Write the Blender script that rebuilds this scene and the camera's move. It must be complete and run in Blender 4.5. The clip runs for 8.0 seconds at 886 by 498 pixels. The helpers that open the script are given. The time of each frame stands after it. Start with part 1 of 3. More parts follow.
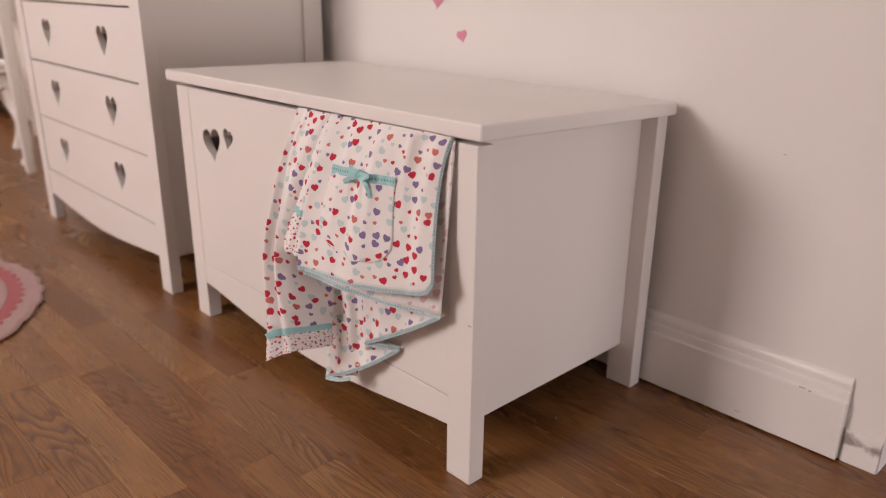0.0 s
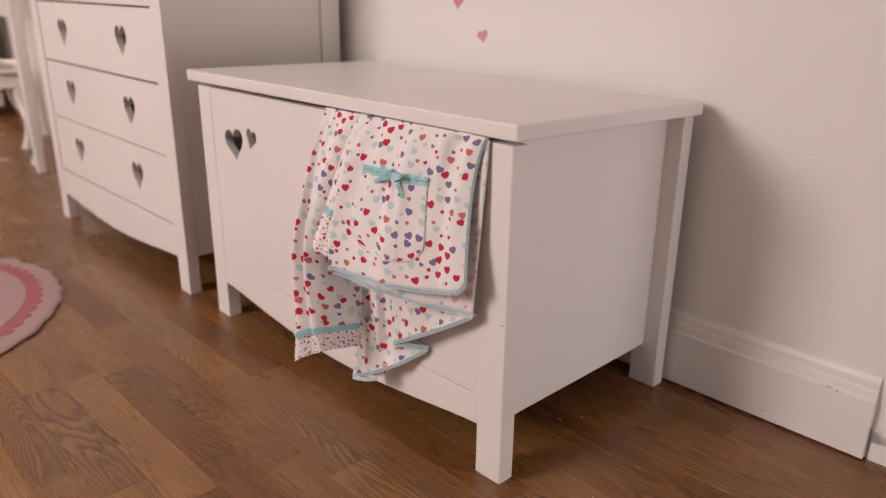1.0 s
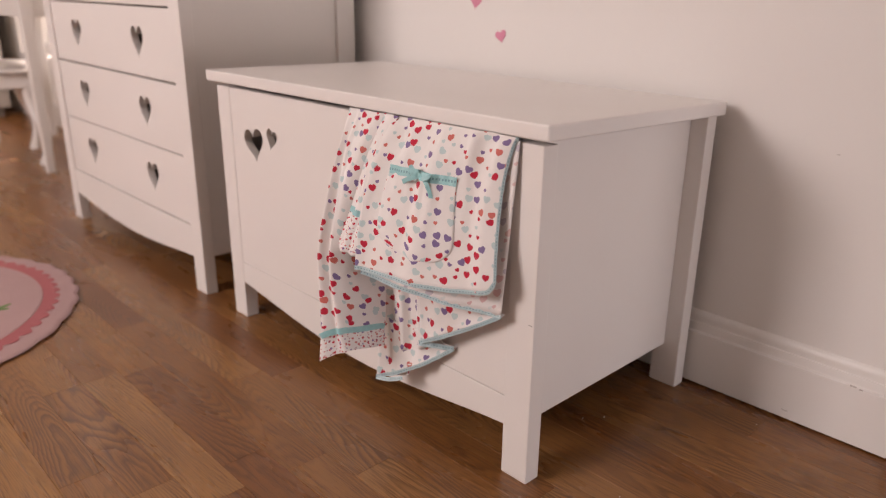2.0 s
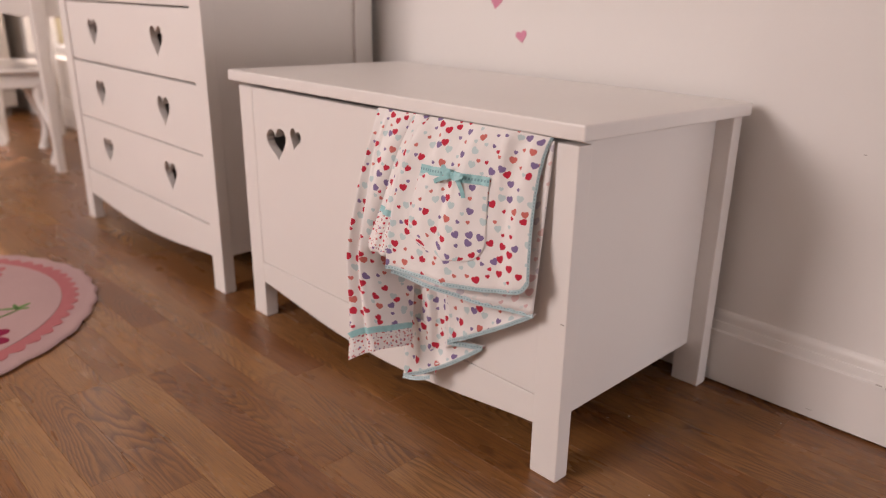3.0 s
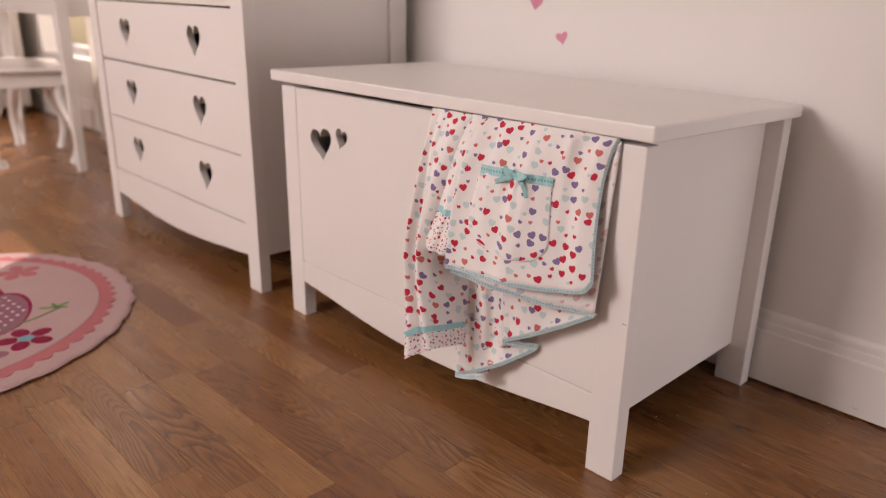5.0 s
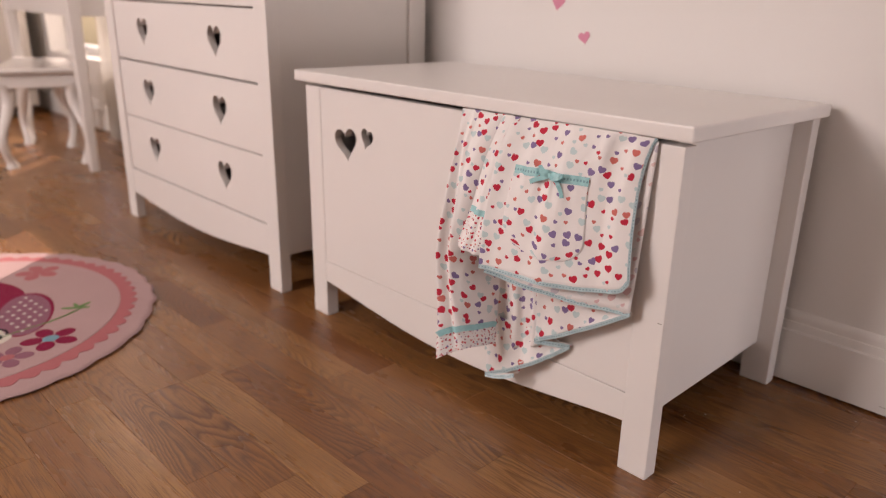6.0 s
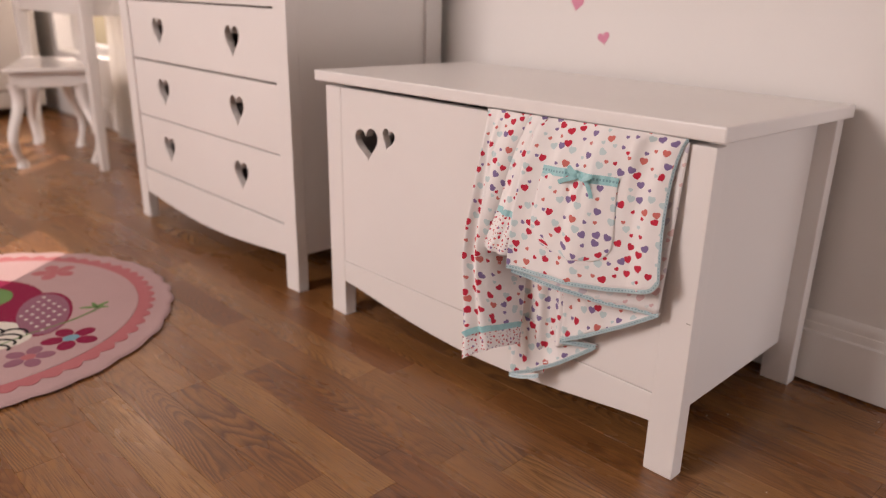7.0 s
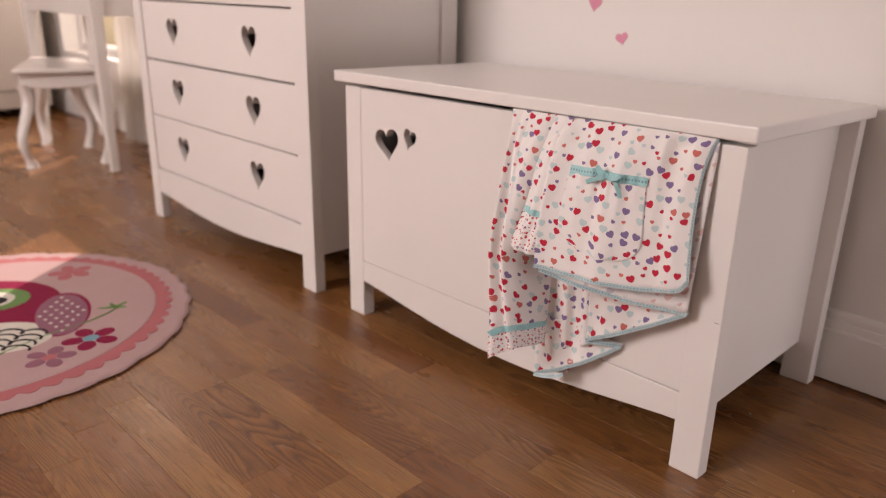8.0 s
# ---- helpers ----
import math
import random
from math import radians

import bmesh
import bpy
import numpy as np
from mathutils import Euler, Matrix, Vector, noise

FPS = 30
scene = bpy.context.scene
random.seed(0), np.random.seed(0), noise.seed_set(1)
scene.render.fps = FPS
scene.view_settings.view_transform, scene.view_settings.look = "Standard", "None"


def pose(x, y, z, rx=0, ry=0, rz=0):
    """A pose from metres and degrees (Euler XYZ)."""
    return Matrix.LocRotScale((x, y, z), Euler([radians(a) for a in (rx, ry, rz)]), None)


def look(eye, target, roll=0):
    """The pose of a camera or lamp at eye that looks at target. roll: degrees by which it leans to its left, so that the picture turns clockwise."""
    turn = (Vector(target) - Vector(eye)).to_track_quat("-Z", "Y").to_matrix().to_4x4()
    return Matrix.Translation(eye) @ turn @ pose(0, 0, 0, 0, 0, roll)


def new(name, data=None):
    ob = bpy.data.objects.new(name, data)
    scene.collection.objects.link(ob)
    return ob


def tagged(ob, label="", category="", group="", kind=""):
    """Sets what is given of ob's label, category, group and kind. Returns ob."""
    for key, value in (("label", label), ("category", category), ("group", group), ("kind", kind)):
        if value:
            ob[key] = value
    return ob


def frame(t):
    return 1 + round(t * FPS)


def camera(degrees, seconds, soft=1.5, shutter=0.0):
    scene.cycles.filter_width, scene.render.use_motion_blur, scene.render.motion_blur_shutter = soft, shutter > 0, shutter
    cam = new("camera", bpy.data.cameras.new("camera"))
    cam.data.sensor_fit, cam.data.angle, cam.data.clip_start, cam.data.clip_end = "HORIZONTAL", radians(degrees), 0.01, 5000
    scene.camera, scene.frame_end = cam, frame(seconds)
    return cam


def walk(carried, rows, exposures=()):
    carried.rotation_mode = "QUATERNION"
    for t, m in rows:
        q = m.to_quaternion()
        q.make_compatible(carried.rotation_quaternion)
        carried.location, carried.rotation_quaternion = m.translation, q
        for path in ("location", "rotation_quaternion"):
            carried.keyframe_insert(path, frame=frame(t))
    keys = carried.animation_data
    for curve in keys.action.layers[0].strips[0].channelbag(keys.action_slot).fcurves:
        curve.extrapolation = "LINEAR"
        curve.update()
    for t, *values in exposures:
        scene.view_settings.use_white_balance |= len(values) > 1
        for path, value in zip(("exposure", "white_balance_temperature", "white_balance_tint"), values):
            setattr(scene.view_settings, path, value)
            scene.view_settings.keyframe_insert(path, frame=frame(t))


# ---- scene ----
cam = camera(61.3, 8.0, soft=1.25)
PATH = [
    (0, (0.045, 0.025, 0.627), (1.349, 1.388, -0.038), 0.7),
    (0.5, (0.029, 0.04, 0.627), (1.334, 1.402, -0.039), 0.7),
    (1, (0.014, 0.052, 0.627), (1.32, 1.413, -0.038), 0.7),
    (1.5, (0.002, 0.064, 0.627), (1.308, 1.424, -0.038), 0.7),
    (3, (-0.046, 0.103, 0.627), (1.265, 1.459, -0.038), 0.8),
    (3.5, (-0.061, 0.117, 0.627), (1.251, 1.472, -0.038), 0.9),
    (4, (-0.076, 0.131, 0.627), (1.237, 1.484, -0.038), 0.9),
    (4.5, (-0.092, 0.142, 0.627), (1.223, 1.494, -0.037), 1.0),
    (6, (-0.145, 0.187, 0.628), (1.175, 1.534, -0.038), 1.0),
    (6.5, (-0.159, 0.2, 0.628), (1.161, 1.547, -0.038), 1.1),
    (7, (-0.173, 0.212, 0.628), (1.148, 1.558, -0.038), 1.1),
    (7.5, (-0.186, 0.224, 0.628), (1.137, 1.568, -0.038), 1.1),
    (8, (-0.203, 0.237, 0.627), (1.121, 1.58, -0.037), 1.1),
]
walk(cam, [(t, look(eye, target, roll)) for t, eye, target, roll in PATH], exposures=[(0.0, 0.21, 6750, 23.5), (8.0, 0.21, 6750, 23.5)])
cam.data.dof.use_dof = True
cam.data.dof.focus_distance = 0.96
cam.data.dof.aperture_fstop = 3.5

# ---- light ----
WX = 1.079
SUN_AZ, SUN_EL = radians(37.7), radians(35)
world = bpy.data.worlds.new("sky")
scene.world = world
world.use_nodes = True
sky = world.node_tree.nodes.new("ShaderNodeTexSky")
sky.sky_type, sky.sun_disc = "NISHITA", False
sky.sun_elevation, sky.sun_rotation = SUN_EL, radians(90) - SUN_AZ
world.node_tree.nodes["Background"].inputs[1].default_value = 0.10
world.node_tree.links.new(sky.outputs[0], world.node_tree.nodes["Background"].inputs[0])
sun = new("sun", bpy.data.lights.new("sun", "SUN"))
sun.data.energy, sun.data.angle, sun.data.color = 5.0, radians(0.6), (1.0, 0.88, 0.74)
sun_from = Vector((math.cos(SUN_AZ) * math.cos(SUN_EL), math.sin(SUN_AZ) * math.cos(SUN_EL), math.sin(SUN_EL)))
sun.matrix_world = look(sun_from * 8, (0, 0, 0))
daylight = new("added_daylight", bpy.data.lights.new("added_daylight", "AREA"))
daylight.data.shape, daylight.data.size, daylight.data.size_y = "RECTANGLE", 0.95, 1.0
daylight.data.energy, daylight.data.color = 65, (1.0, 0.935, 0.865)
daylight.matrix_world = look((-2.56, 1.90, 1.68), (0.2, 1.25, 0.85))
# added fill lamp, no source known here: brightens the box's right side
south_fill = new("added_daylight", bpy.data.lights.new("added_daylight", "AREA"))
south_fill.data.shape, south_fill.data.size, south_fill.data.size_y = "RECTANGLE", 1.35, 0.38
south_fill.data.energy, south_fill.data.color = 11.5, (0.98, 0.965, 0.96)
south_fill.matrix_world = look((1.10, -1.57, 0.26), (0.85, 0.6, 0.30))
for place, tall, watts in (((WX + 0.10, 2.70, 1.36), 1.4, 3.0), ((WX + 0.10, 3.66, 1.20), 1.6, 11.0)):
    glow = new("added_daylight", bpy.data.lights.new("added_daylight", "AREA"))
    glow.data.shape, glow.data.size, glow.data.size_y = "RECTANGLE", 0.42, tall
    glow.data.energy, glow.data.color = watts, (1.0, 0.84, 0.66)
    glow.matrix_world = look(place, (place[0] - 1, place[1], place[2] - 0.25))


# ---- materials ----
def mat(name, rough=0.5, metal=0.0, spec=0.5):
    m = bpy.data.materials.new(name)
    m.use_nodes = True
    t = m.node_tree
    b = t.nodes["Principled BSDF"]
    b.inputs["Roughness"].default_value = rough
    b.inputs["Metallic"].default_value = metal
    b.inputs["Specular IOR Level"].default_value = spec
    return m, t, b


def node(t, kind, operation="", voronoi_dimensions="", rotation_type=""):
    n = t.nodes.new(kind)
    if operation:
        n.operation = operation
    if voronoi_dimensions:
        n.voronoi_dimensions = voronoi_dimensions
    if rotation_type:
        n.rotation_type = rotation_type
    return n


def math_node(t, op, a, b=None, c=None):
    n = t.nodes.new("ShaderNodeMath")
    n.operation = op
    for k, v in enumerate((a, b, c)):
        if v is None:
            continue
        if isinstance(v, (int, float)):
            n.inputs[k].default_value = v
        else:
            t.links.new(v, n.inputs[k])
    return n.outputs[0]


def ramp(t, fac, stops):
    n = t.nodes.new("ShaderNodeValToRGB")
    e = n.color_ramp.elements
    while len(e) < len(stops):
        e.new(0.5)
    for k, (p, c) in enumerate(stops):
        e[k].position, e[k].color = p, (*c, 1)
    t.links.new(fac, n.inputs[0])
    return n.outputs[0]


def noise_tex(t, vec, scale, detail=4.0, rough=0.55):
    n = t.nodes.new("ShaderNodeTexNoise")
    n.inputs["Scale"].default_value, n.inputs["Detail"].default_value, n.inputs["Roughness"].default_value = scale, detail, rough
    if vec is not None:
        t.links.new(vec, n.inputs["Vector"])
    return n.outputs[0]


def mix(t, fac, a, b, kind="MIX"):
    n = t.nodes.new("ShaderNodeMix")
    n.data_type, n.blend_type = "RGBA", kind
    for k, v in ((0, fac), (6, a), (7, b)):
        if isinstance(v, (int, float)):
            n.inputs[k].default_value = v
        elif isinstance(v, tuple):
            n.inputs[k].default_value = (*v, 1)
        else:
            t.links.new(v, n.inputs[k])
    return n.outputs[2]


def bump(t, b, height, strength, distance):
    n = t.nodes.new("ShaderNodeBump")
    n.inputs["Strength"].default_value, n.inputs["Distance"].default_value = strength, distance
    t.links.new(height, n.inputs["Height"])
    t.links.new(n.outputs[0], b.inputs["Normal"])


def painted(name, colour, rough, fine=260, depth=0.0003, vary=0.05):
    """Paint with faint mottling, brush texture and a varying gloss."""
    m, t, b = mat(name, rough)
    pos = node(t, "ShaderNodeNewGeometry").outputs["Position"]
    broad = noise_tex(t, pos, 3.5, 5)
    dark = tuple(c * (1 - 2 * vary) for c in colour)
    t.links.new(mix(t, broad, dark, colour), b.inputs["Base Color"])
    grain = noise_tex(t, pos, fine, 3)
    bump(t, b, grain, 0.25, depth)
    t.links.new(math_node(t, "MULTIPLY_ADD", noise_tex(t, pos, 14, 3), 0.16, rough - 0.08), b.inputs["Roughness"])
    return m


WHITE = painted("white_satin_paint", (0.80, 0.775, 0.75), 0.36)
GLOSS = painted("white_gloss_paint", (0.80, 0.775, 0.75), 0.20)
CHIP = painted("chipped_undercoat", (0.46, 0.43, 0.40), 0.8)
INSIDE = painted("bare_inner_board", (0.30, 0.27, 0.24), 0.7)
WALL = painted("wall_emulsion", (0.74, 0.72, 0.695), 0.75, 180, 0.0006, 0.03)
CEILING = painted("ceiling_emulsion", (0.80, 0.79, 0.77), 0.8, 150, 0.0006, 0.03)
SKIRT = painted("skirting_gloss", (0.77, 0.75, 0.725), 0.42)
PINK = painted("pink_vinyl", (0.66, 0.25, 0.36), 0.45)
# one dark grey-brown for hall wall, wardrobe feet and the strips behind drawer gaps
DARK = painted("grey_brown_paint", (0.20, 0.17, 0.15), 0.7)
CURTAIN = painted("white_voile", (0.82, 0.80, 0.77), 0.85, 900, 0.0004)
b_curtain = CURTAIN.node_tree.nodes["Principled BSDF"]
through_cloth = CURTAIN.node_tree.nodes.new("ShaderNodeBsdfTranslucent")
through_cloth.inputs[0].default_value = (0.82, 0.78, 0.72, 1)
blend = CURTAIN.node_tree.nodes.new("ShaderNodeMixShader")
blend.inputs[0].default_value = 0.4
CURTAIN.node_tree.links.new(b_curtain.outputs[0], blend.inputs[1])
CURTAIN.node_tree.links.new(through_cloth.outputs[0], blend.inputs[2])
sheer = CURTAIN.node_tree.nodes.new("ShaderNodeMixShader")
sheer.inputs[0].default_value = 0.3
CURTAIN.node_tree.links.new(blend.outputs[0], sheer.inputs[1])
CURTAIN.node_tree.links.new(CURTAIN.node_tree.nodes.new("ShaderNodeBsdfTransparent").outputs[0], sheer.inputs[2])
CURTAIN.node_tree.links.new(sheer.outputs[0], CURTAIN.node_tree.nodes["Material Output"].inputs[0])
GREYWOOD = painted("pale_wardrobe_paint", (0.44, 0.40, 0.36), 0.5)


def plaster_foot():
    m, t, b = mat("grimy_plaster", 0.85)
    pos = node(t, "ShaderNodeNewGeometry").outputs["Position"]
    n = noise_tex(t, pos, 26, 6, 0.65)
    z = node(t, "ShaderNodeSeparateXYZ")
    t.links.new(pos, z.inputs[0])
    band = math_node(t, "SUBTRACT", 1.0, math_node(t, "ABSOLUTE", math_node(t, "DIVIDE", math_node(t, "SUBTRACT", z.outputs[2], 0.034), 0.016)))
    f = math_node(t, "ADD", band, math_node(t, "MULTIPLY_ADD", n, 3.0, -1.7))
    t.links.new(ramp(t, f, [(0.15, (0.74, 0.72, 0.69)), (0.7, (0.30, 0.27, 0.25))]), b.inputs["Base Color"])
    bump(t, b, n, 0.4, 0.002)
    return m


GRIME = plaster_foot()


def oak():
    """Oiled oak: each strip takes its own tone and its own stretch of grain."""
    m, t, b = mat("oiled_oak", 0.33)
    tc = node(t, "ShaderNodeTexCoord").outputs["Object"]
    rnd = math_node(t, "FRACT", math_node(t, "ADD", node(t, "ShaderNodeObjectInfo").outputs["Random"], node(t, "ShaderNodeNewGeometry").outputs["Random Per Island"]))
    shift = node(t, "ShaderNodeCombineXYZ")
    for k, s in ((0, 3.7), (1, 11.3), (2, 7.1)):
        t.links.new(math_node(t, "MULTIPLY", rnd, s), shift.inputs[k])
    add = node(t, "ShaderNodeVectorMath", operation="ADD")
    t.links.new(tc, add.inputs[0])
    t.links.new(shift.outputs[0], add.inputs[1])

    def stretched(y):
        n = node(t, "ShaderNodeMapping")
        t.links.new(add.outputs[0], n.inputs[0])
        n.inputs["Scale"].default_value = (1.0, y, 1.0)
        return n.outputs[0]

    warp = noise_tex(t, stretched(0.13), 8.5, 1.6, 0.45)
    wiggle = noise_tex(t, stretched(0.45), 60, 2, 0.5)
    phase = math_node(t, "MULTIPLY_ADD", warp, 62.0, math_node(t, "MULTIPLY", wiggle, 0.75))
    saw = math_node(t, "FRACT", phase)
    line = ramp(t, saw, [(0.0, (0, 0, 0)), (0.30, (0.10, 0.10, 0.10)), (0.80, (1, 1, 1)), (0.97, (0.15, 0.15, 0.15))])
    patch = ramp(t, noise_tex(t, stretched(0.3), 7, 2), [(0.36, (0.15, 0.15, 0.15)), (0.60, (1, 1, 1))])
    pores = noise_tex(t, stretched(0.03), 520, 3, 0.65)
    pore_mask = ramp(t, pores, [(0.36, (1, 1, 1)), (0.50, (0, 0, 0))])
    broad = noise_tex(t, stretched(0.25), 10, 4)
    tone = ramp(t, rnd, [(0.0, (0.185, 0.069, 0.022)), (0.25, (0.235, 0.099, 0.030)), (0.75, (0.280, 0.129, 0.041)), (1.0, (0.335, 0.170, 0.060))])
    c = mix(t, math_node(t, "MULTIPLY", broad, 0.35), tone, (0.290, 0.135, 0.043))
    c = mix(t, math_node(t, "MULTIPLY", math_node(t, "MULTIPLY", line, patch), 0.80), c, (0.060, 0.021, 0.008))
    c = mix(t, math_node(t, "MULTIPLY", pore_mask, 0.6), c, (0.085, 0.032, 0.013))
    knot = node(t, "ShaderNodeTexVoronoi")
    t.links.new(add.outputs[0], knot.inputs["Vector"])
    knot.inputs["Scale"].default_value = 4.5
    c = mix(t, ramp(t, knot.outputs["Distance"], [(0.015, (0.85, 0.85, 0.85)), (0.05, (0, 0, 0))]), c, (0.04, 0.015, 0.007))
    t.links.new(c, b.inputs["Base Color"])
    bump(t, b, math_node(t, "MULTIPLY_ADD", pore_mask, -0.8, math_node(t, "MULTIPLY", line, -0.3)), 0.25, 0.0005)
    t.links.new(math_node(t, "MULTIPLY_ADD", broad, 0.16, 0.20), b.inputs["Roughness"])
    return m


OAK = oak()
SUBFLOOR = painted("subfloor", (0.05, 0.03, 0.02), 0.9)


def hearts_layer(t, uv, cell, size, keep, jitter, seed):
    """Mask, colour pick and scatter of printed hearts in a jittered lattice of cells (uv in metres)."""
    mp = node(t, "ShaderNodeMapping")
    t.links.new(uv, mp.inputs[0])
    mp.inputs["Scale"].default_value = (1 / cell, 1 / cell, 1)
    mp.inputs["Location"].default_value = (seed, seed * 0.37, 0)
    v = node(t, "ShaderNodeTexVoronoi", voronoi_dimensions="2D")
    v.inputs["Scale"].default_value, v.inputs["Randomness"].default_value = 1.0, jitter
    t.links.new(mp.outputs[0], v.inputs["Vector"])
    d = node(t, "ShaderNodeVectorMath", operation="SUBTRACT")
    t.links.new(mp.outputs[0], d.inputs[0])
    t.links.new(v.outputs["Position"], d.inputs[1])
    pick = node(t, "ShaderNodeSeparateColor")
    t.links.new(v.outputs["Color"], pick.inputs[0])
    turn = node(t, "ShaderNodeVectorRotate", rotation_type="Z_AXIS")
    t.links.new(d.outputs[0], turn.inputs["Vector"])
    t.links.new(math_node(t, "MULTIPLY_ADD", math_node(t, "FRACT", math_node(t, "MULTIPLY", pick.outputs[1], 7.0)), 1.3, -0.65), turn.inputs["Angle"])
    xyz = node(t, "ShaderNodeSeparateXYZ")
    t.links.new(turn.outputs[0], xyz.inputs[0])
    big = math_node(t, "GREATER_THAN", pick.outputs[2], 0.42)
    r = math_node(t, "MULTIPLY_ADD", big, size * 0.34, math_node(t, "MULTIPLY_ADD", pick.outputs[2], size * 0.2, size * 0.46))
    x = math_node(t, "DIVIDE", math_node(t, "MULTIPLY", xyz.outputs[0], 0.92), r)
    y = math_node(t, "DIVIDE", xyz.outputs[1], r)
    y = math_node(t, "ADD", y, 0.1)
    x2, y2 = math_node(t, "MULTIPLY", x, x), math_node(t, "MULTIPLY", y, y)
    g = math_node(t, "SUBTRACT", math_node(t, "ADD", x2, y2), 1.0)
    cube = math_node(t, "MULTIPLY", math_node(t, "MULTIPLY", g, g), g)
    body = math_node(t, "SUBTRACT", cube, math_node(t, "MULTIPLY", x2, math_node(t, "MULTIPLY", y2, y)))
    mask = math_node(t, "MULTIPLY", math_node(t, "LESS_THAN", body, 0.0), math_node(t, "LESS_THAN", pick.outputs[1], keep))
    return mask, pick.outputs[0]


def steps(t, fac, stops):
    c = ramp(t, fac, stops)
    c.node.color_ramp.interpolation = "CONSTANT"
    return c


RED, CORAL, PURPLE, AQUA = (0.54, 0.025, 0.055), (0.60, 0.165, 0.14), (0.225, 0.165, 0.33), (0.53, 0.66, 0.67)


def printed_cotton(name, tiny, fade=0.0):
    m, t, b = mat(name, 0.85, spec=0.2)
    uv = node(t, "ShaderNodeUVMap").outputs[0]
    c = (0.83, 0.805, 0.79)
    if tiny:
        layers = ((0.0075, 0.21, 1.0, 0.6, 3.1), (0.0068, 0.17, 0.7, 0.7, 7.7))
    else:
        layers = ((0.0150, 0.292, 1.0, 0.82, 8.45),)
    for cell, size, keep, jitter, seed in layers:
        mask, pick = hearts_layer(t, uv, cell, size, keep, jitter, seed)
        if tiny:
            col = steps(t, pick, [(0.0, RED), (0.45, (0.30, 0.03, 0.08)), (0.7, PURPLE), (0.85, CORAL)])
        else:
            col = steps(t, pick, [(0.0, RED), (0.25, CORAL), (0.50, PURPLE), (0.76, AQUA)])
        c = mix(t, math_node(t, "MULTIPLY", mask, 1.0 - fade), c, col)
    pos = node(t, "ShaderNodeNewGeometry").outputs["Position"]
    t.links.new(mix(t, 0.12, c, noise_tex(t, pos, 30, 3), "MULTIPLY"), b.inputs["Base Color"])
    weave = noise_tex(t, pos, 1400, 2)
    creases = noise_tex(t, pos, 38, 3)
    ripples = math_node(t, "MULTIPLY_ADD", noise_tex(t, pos, 15, 2), 22.0, math_node(t, "MULTIPLY", creases, 7.0))
    bump(t, b, math_node(t, "ADD", ripples, weave), 0.42, 0.0006)
    b.inputs["Sheen Weight"].default_value = 0.15
    return m


COTTON = printed_cotton("heart_print_cotton", False)
TINY = printed_cotton("tiny_heart_cotton", True)
REVERSE = printed_cotton("reverse_of_heart_cotton", False, 0.6)


def ribbon_mat(name, colour, stitch):
    m, t, b = mat(name, 0.42)
    uv = node(t, "ShaderNodeUVMap").outputs[0]
    s = node(t, "ShaderNodeSeparateXYZ")
    t.links.new(uv, s.inputs[0])
    along = math_node(t, "FRACT", math_node(t, "DIVIDE", s.outputs[0], 0.0042))
    dash = math_node(t, "MULTIPLY", math_node(t, "LESS_THAN", along, 0.55), math_node(t, "LESS_THAN", math_node(t, "ABSOLUTE", math_node(t, "SUBTRACT", s.outputs[1], 0.5)), 0.13))
    pos = node(t, "ShaderNodeNewGeometry").outputs["Position"]
    base = mix(t, noise_tex(t, pos, 160, 3), tuple(c * 0.75 for c in colour), tuple(min(1, c * 1.15) for c in colour))
    t.links.new(mix(t, math_node(t, "MULTIPLY", dash, stitch), base, (0.05, 0.16, 0.20)), b.inputs["Base Color"])
    bump(t, b, noise_tex(t, pos, 700, 2), 0.3, 0.0004)
    return m


TAPE = ribbon_mat("stitched_pale_blue_tape", (0.42, 0.56, 0.59), 0.6)
SATIN = ribbon_mat("aqua_satin", (0.29, 0.57, 0.59), 0.0)
TRIM = ribbon_mat("stitched_aqua_satin", (0.29, 0.57, 0.59), 0.6)


def wool(name, colour):
    m, t, b = mat(name, 0.95, spec=0.1)
    pos = node(t, "ShaderNodeNewGeometry").outputs["Position"]
    tuft = noise_tex(t, pos, 330, 3, 0.7)
    broad = noise_tex(t, pos, 9, 3)
    c = mix(t, broad, tuple(v * 0.86 for v in colour), colour)
    t.links.new(mix(t, math_node(t, "MULTIPLY", tuft, 0.5), c, tuple(v * 0.62 for v in colour)), b.inputs["Base Color"])
    bump(t, b, tuft, 0.8, 0.003)
    b.inputs["Sheen Weight"].default_value = 0.04
    return m


RUG_PINK = wool("pale_pink_wool", (0.53, 0.36, 0.355))
RUG_ROSE = wool("rose_wool", (0.50, 0.165, 0.175))
RUG_CRIMSON = wool("crimson_wool", (0.27, 0.010, 0.055))
RUG_MAUVE = wool("mauve_wool", (0.31, 0.135, 0.185))
RUG_GREEN = wool("green_wool", (0.16, 0.30, 0.10))
RUG_CREAM = wool("cream_wool", (0.74, 0.70, 0.62))
RUG_BLACK = wool("black_wool", (0.02, 0.018, 0.02))
RUG_BLUE = wool("blue_wool", (0.20, 0.38, 0.46))


# ---- mesh helpers ----
PLACES = {}


def thing(name, at, label, category, group=""):
    e = new(name)
    e.location, e.empty_display_size = at, 0.1
    PLACES[e] = Vector(at)
    return tagged(e, label, category, group)


